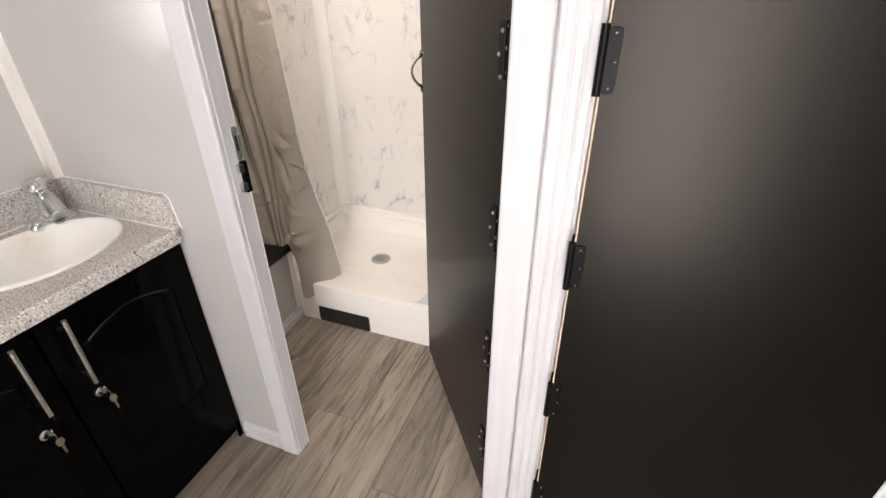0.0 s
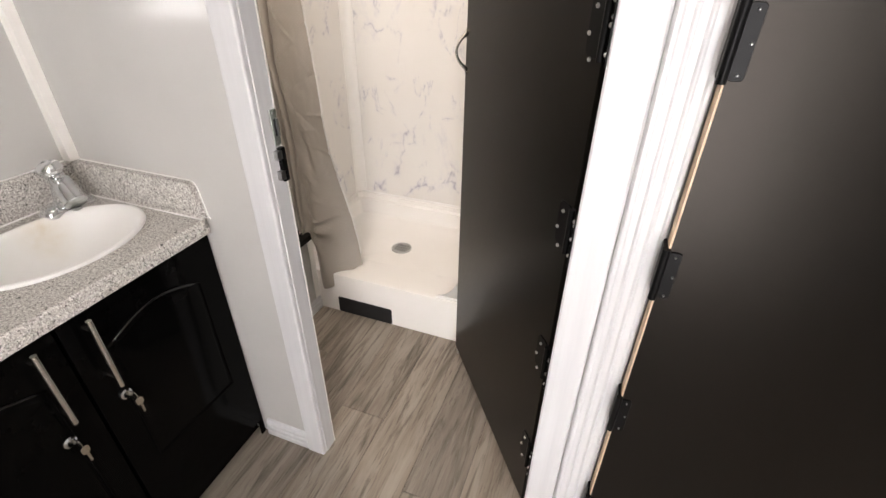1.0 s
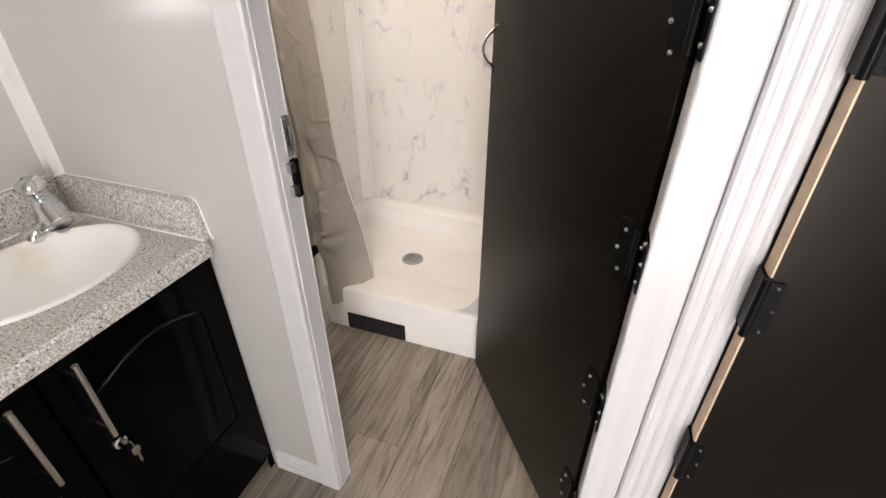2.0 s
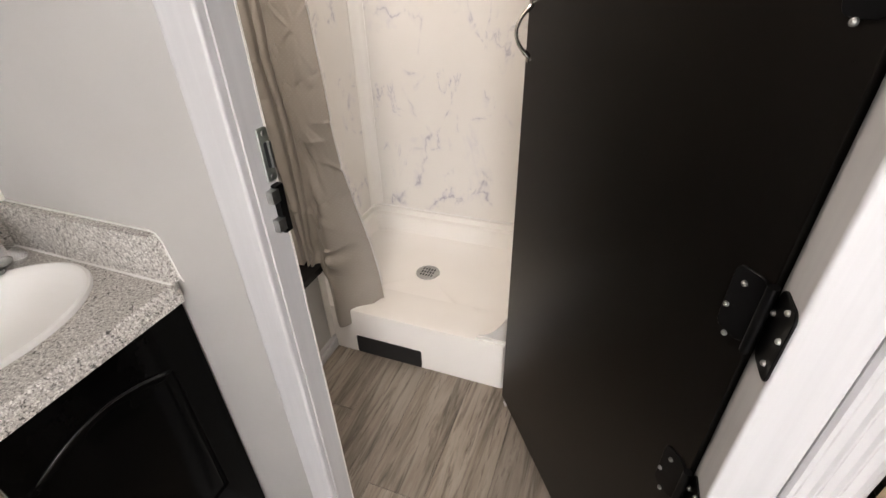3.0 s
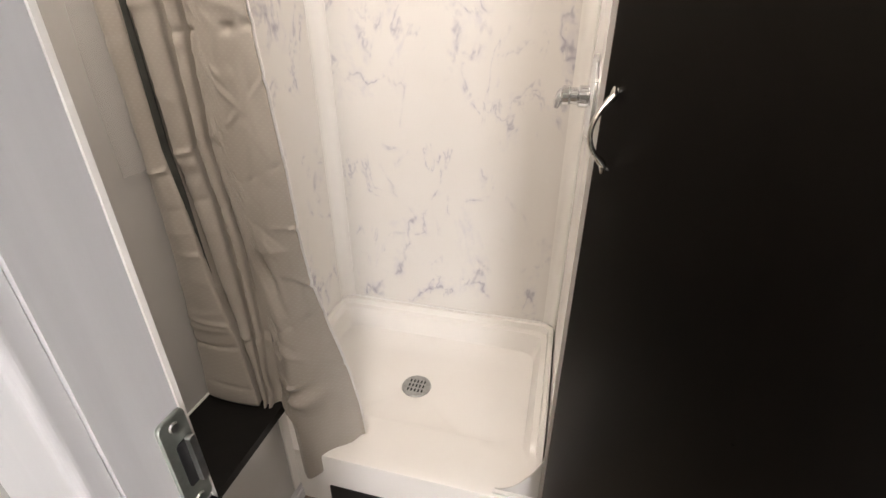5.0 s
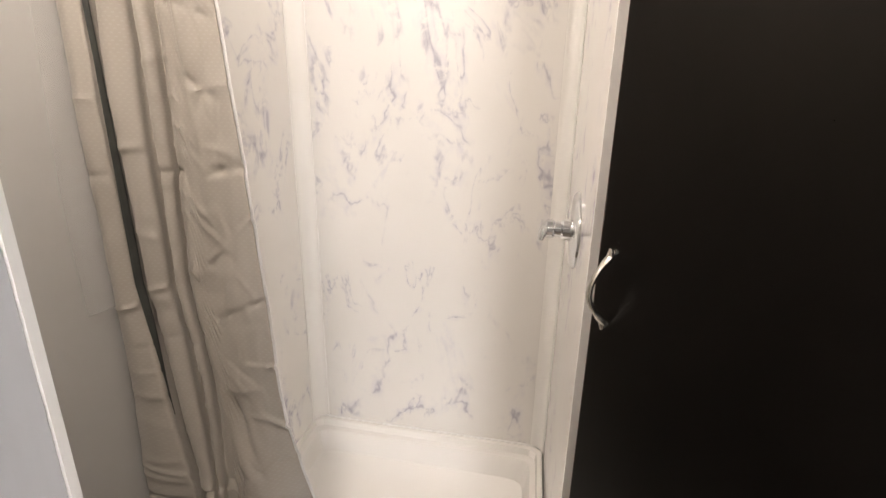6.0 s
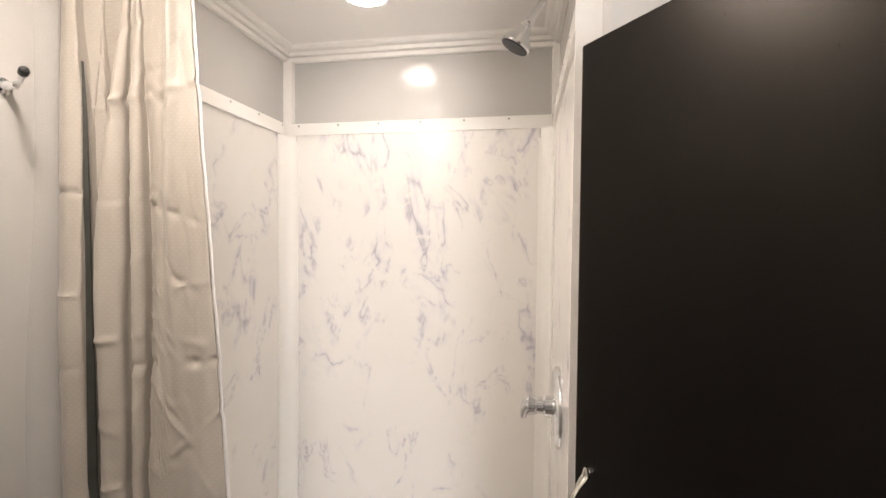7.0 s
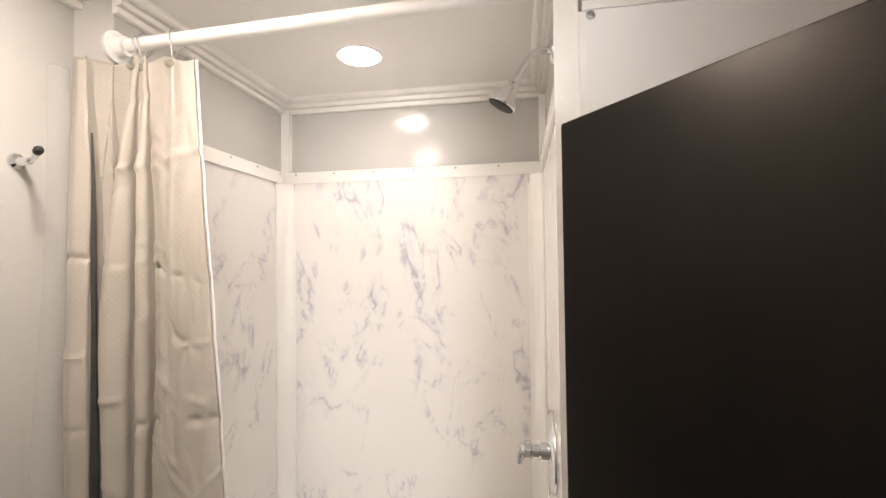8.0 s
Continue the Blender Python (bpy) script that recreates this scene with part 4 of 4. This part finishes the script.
def cab_door(y0, y1, hy):
    d = part("door", B(VF - 0.003, VF + 0.016, y0, y1, 0.088, 0.812), CAB, van, "black arched-panel door", False, 0.003)
    a, b = y0 + 0.068, y1 - 0.058
    outline = [(a, 0.335), (b, 0.335), (b, 0.702)] + [(b + (a - b) * i / 24, 0.702 + 0.038 * math.sin(math.pi * i / 24)) for i in range(1, 24)] + [(a, 0.702)]
    cy, cz = (a + b) / 2, 0.53

    def ring(k, x):
        return [(x, cy + (p - cy) * k, cz + (q - cz) * (1 + (k - 1) * 0.6)) for p, q in outline]

    bead = [(1.06 - 0.06 * i / 12, VF + 0.0150 + 0.0055 * math.sin(math.pi * i / 12)) for i in range(13)]
    field = [(0.995, VF + 0.0148), (0.95, VF + 0.0182), (0.91, VF + 0.0188)]
    part("raised_panel", ring_loft(bmesh.new(), [ring(k, x) for k, x in bead + field]), CAB, d, "", True)
    # bead added in a glossier copy of the cabinet paint for the arch highlight
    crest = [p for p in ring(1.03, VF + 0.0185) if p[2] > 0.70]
    part("arch_glint", tube(crest, [0.0032 * min(1, 0.2 + 0.27 * min(i, len(crest) - 1 - i)) for i in range(len(crest))], 14), GLINT, d, "", True)
    h = part("bar_handle", rod((VF + 0.046, hy, 0.622), (VF + 0.046, hy, 0.808), 0.0055, 14), NICKEL, d, "brushed nickel bar pull", True)
    for z in (0.648, 0.782):
        part("post", rod((VF + 0.014, hy, z), (VF + 0.046, hy, z), 0.0042, 12), NICKEL, h, "", True)
    return d


def lock(parent, y, z):
    k = part("cam_lock", lathe((VF + 0.015, y, z), (1, 0, 0), [(0, 0.0135), (0.006, 0.013), (0.008, 0.009), (0.010, 0.009)], 24), CHROME, parent, "chrome cam lock with keys", True)
    part("key", plate(lambda a, o, b: Vector((VF + 0.036 + b * 1.0, y + 0.003 + o, z + 0.000 + a)), 0.020, 0.026, 0.009, 0.002), NICKEL, k)
    part("key_shaft", B(VF + 0.024, VF + 0.030, y + 0.0032, y + 0.0048, z - 0.003, z + 0.003), NICKEL, k)
    bm = plate(lambda a, o, b: Vector((VF + 0.044 + o, y + 0.006 + a, z - 0.020 + b)), 0.017, 0.022, 0.0075, 0.002)
    part("spare_key", bm, NICKEL, k)
    part("spare_key_shaft", B(VF + 0.0445, VF + 0.0460, y + 0.004, y + 0.009, z - 0.056, z - 0.030), NICKEL, k)


da = cab_door(0.406, 0.782, 0.450)
db = cab_door(0.022, 0.398, 0.347)
dc = cab_door(-0.292, 0.014, -0.03)
lock(da, 0.462, 0.572)
lock(db, 0.331, 0.567)
# worktop with a hole for the basin
SX, SY, SA, SBB = -1.255, 0.578, 0.150, 0.196
counter = thing("countertop", (-1.27, 0.3, CZ), "speckled grey laminate countertop with backsplash", "countertop")
N = 72


def rect_ray(i, xlo, xhi, ylo, yhi, z):
    t = 2 * math.pi * (i + 0.5) / N
    c, s = math.cos(t), math.sin(t)
    k = min(((xhi if c > 0 else xlo) - SX) / c if abs(c) > 1e-6 else 9, ((yhi if s > 0 else ylo) - SY) / s if abs(s) > 1e-6 else 9)
    return (SX + c * k, SY + s * k, z)


CX1 = -1.024
rings = []
for xf, z in ((CX1 - 0.012, CZ - 0.040), (CX1, CZ - 0.036), (CX1 + 0.001, CZ - 0.022), (CX1 - 0.006, CZ - 0.018), (CX1 - 0.005, CZ - 0.008), (CX1 - 0.010, CZ)):
    rings.append([rect_ray(i, XL + 0.002, xf, VY0 - 0.01, VY1 + 0.002, z) for i in range(N)])
el = [(SX + SA * 0.97 * math.cos(2 * math.pi * (i + 0.5) / N), SY + SBB * 0.97 * math.sin(2 * math.pi * (i + 0.5) / N)) for i in range(N)]
rings += [[(x, y, CZ) for x, y in el], [(x, y, CZ - 0.040) for x, y in el]]
bm = ring_loft(bmesh.new(), rings, cap=False)
part("worktop", bm, STONE, counter)
prof = [(XL + 0.002, CZ - 0.001), (CX1 - 0.012, CZ - 0.001), (CX1 - 0.022, CZ + 0.078), (CX1 - 0.030, CZ + 0.092), (CX1 - 0.042, CZ + 0.095), (XL + 0.002, CZ + 0.095)]
part("side_splash", extrude_profile(prof, "y", VY1 - 0.017, VY1 + 0.002), STONE, counter, "", False, 0.002)
part("back_splash", B(XL + 0.002, XL + 0.019, VY0 - 0.01, VY1 - 0.018, CZ - 0.001, CZ + 0.095), STONE, counter, "", False, 0.002)
bm = extrude_profile([(VY1 - 0.0205, CZ - 0.0005), (VY1 - 0.0165, CZ - 0.0005), (VY1 - 0.0165, CZ + 0.0035)], "x", XL + 0.02, CX1 - 0.014)
extrude_profile([(XL + 0.0185, CZ - 0.0005), (XL + 0.0225, CZ - 0.0005), (XL + 0.0185, CZ + 0.0035)], "y", VY0, VY1 - 0.018, bm)
box(bm, XL + 0.003, CX1 - 0.040, VY1 + 0.0005, VY1 + 0.0038, CZ + 0.0925, CZ + 0.0975)
box(bm, XL + 0.0005, XL + 0.004, VY0, VY1, CZ + 0.0925, CZ + 0.0975)
tube([(CX1 - 0.042, VY1 + 0.003, CZ + 0.0955), (CX1 - 0.029, VY1 + 0.003, CZ + 0.0925), (CX1 - 0.021, VY1 + 0.003, CZ + 0.078), (CX1 - 0.012, VY1 + 0.003, CZ + 0.006), (CX1 - 0.006, VY1 + 0.003, CZ - 0.006)], 0.0016, 8, bm)
part("caulk_line", bm, CAULK, counter, "white sealant lines")

basin = thing("basin", (SX, SY, CZ), "white oval ceramic drop-in basin with a rust stain", "sink")
rr = []
for k, z in ((1.0, 0.0005), (1.0, 0.004), (0.99, 0.0075), (0.965, 0.0085), (0.94, 0.006), (0.915, -0.001), (0.87, -0.02), (0.80, -0.06), (0.66, -0.098), (0.42, -0.122), (0.14, -0.130)):
    rr.append(oval(SX, SY, SA * k if k < 0.9 else SA - SBB * (1 - k), SBB * k if k < 0.9 else SBB - SBB * (1 - k), 64, CZ + z))
bm = ring_loft(bmesh.new(), rr, cap=False)
mb = Mat("stained_ceramic", rough=0.3, spec=0.4)
sc = mb.node("ShaderNodeTexGradient")
sc.gradient_type = "SPHERICAL"
mp = mb.t.nodes.new("ShaderNodeMapping")
mp.inputs["Location"].default_value = (1.385 * 15, -0.62 * 15, -0.855 * 8)
mp.inputs["Scale"].default_value = (15, 15, 8)
tc = mb.t.nodes.new("ShaderNodeNewGeometry")
mb.link(tc.outputs["Position"], mp.inputs[0])
mb.link(mp.outputs[0], sc.inputs[0])
mb.color(mb.mix(mb.math("MULTIPLY", mb.math("MULTIPLY", sc.outputs["Fac"], mb.noise(40, 4)), 0.8), (0.89, 0.885, 0.865), (0.66, 0.55, 0.36)))
part("bowl", bm, mb.m, basin, "", True)
part("drain_ring", lathe((SX, SY, CZ - 0.131), (0, 0, 1), [(0, 0.032), (0.003, 0.030), (0.001, 0.018), (0.0, 0.002)], 28), CHROME, basin, "", True)

# faucet
FX, FY = -1.400, 0.715
fau = thing("faucet", (FX, FY, CZ), "chrome single-lever basin faucet with round knob", "faucet")
o = rounded_plate(0.027, 0.066, 0.026, 8)
part("base_plate", ring_loft(bmesh.new(), [[(FX + a * k, FY - 0.01 + b * k, CZ + z) for a, b in o] for z, k in ((0, 1.0), (0.010, 1.0), (0.022, 0.86), (0.028, 0.55))]), CHROME, fau, "", True)
part("body", lathe((FX - 0.006, FY, CZ + 0.012), (0.10, 0, 1), [(0, 0.031), (0.03, 0.028), (0.058, 0.024), (0.072, 0.021), (0.078, 0.013), (0.088, 0.012)], 28), CHROME, fau, "", True)
sp = arc(lambda f: (FX - 0.010 + 0.060 * f, FY - 0.014 * f, CZ + 0.080 - 0.048 * f ** 1.3), 14)
spout = part("spout", tube(sp, [0.020 + 0.007 * min(1, i / 6) for i in range(14)], 24, None, 0.82), CHROME, fau, "", True)
tip, way = Vector(sp[-1]), (Vector(sp[-1]) - Vector(sp[-2])).normalized()
part("spout_face", lathe(tip, way, [(0, 0.0265), (0.003, 0.0255), (0.005, 0.021), (0.0045, 0.002)], 24), STEEL, spout, "dull oval spout face", True)
part("aerator", lathe((FX + 0.040, FY - 0.013, CZ + 0.016), (0.05, 0, -1), [(0, 0.012), (0.007, 0.011), (0.008, 0.006)], 20), STEEL, spout, "", True)
part("knob", lathe((FX - 0.002, FY - 0.004, CZ + 0.092), (-0.10, -0.25, 1), [(0, 0.012), (0.005, 0.021), (0.012, 0.028), (0.020, 0.029), (0.030, 0.027), (0.036, 0.020), (0.038, 0.015), (0.036, 0.012), (0.037, 0.002)], 10), CHROME, fau, "round chrome knob", True)

# ---- plank floor, laid last ----
PW, PL = 0.176, 1.22
floor = thing("floor", (0, 0.5, 0), "grey-brown wood-look vinyl plank floor", "floor", "", "structure")


PLANKS = {}


def plank_mesh(x0, x1, y0, y1):
    key = (round(x1 - x0, 3), round(y1 - y0, 3))
    if key in PLANKS:
        return PLANKS[key]
    e, h = 0.0007, 0.003
    w, l = (x1 - x0) / 2, (y1 - y0) / 2
    bm = ring_loft(bmesh.new(), [[(sx * (w - k * e), sy * (l - k * e), z) for sx, sy in ((-1, -1), (1, -1), (1, 1), (-1, 1))]
                                 for k, z in ((1, -h), (1, -0.0008), (3, 0.0))])
    bmesh.ops.recalc_face_normals(bm, faces=bm.faces[:])
    me = bpy.data.meshes.new("plank")
    bm.to_mesh(me)
    bm.free()
    me.materials.append(PLANK)
    PLANKS[key] = me
    return me


for i in range(18):
    x0, x1 = max(XL, -0.861 + PW * (i - 4)), min(XR, -0.861 + PW * (i - 3))
    if x1 - x0 < 0.01:
        continue
    for j in range(-1, 5):
        y0 = YF + (j - 1 + (i * 0.41 + 0.2) % 1.0) * PL
        ya, yb = max(YF, y0), min(YB, y0 + PL)
        if yb - ya < 0.02:
            continue
        ob = new("plank", plank_mesh(x0, x1, ya, yb))
        ob.parent = floor
        ob.location = ((x0 + x1) / 2, (ya + yb) / 2 - 0.5, 0)
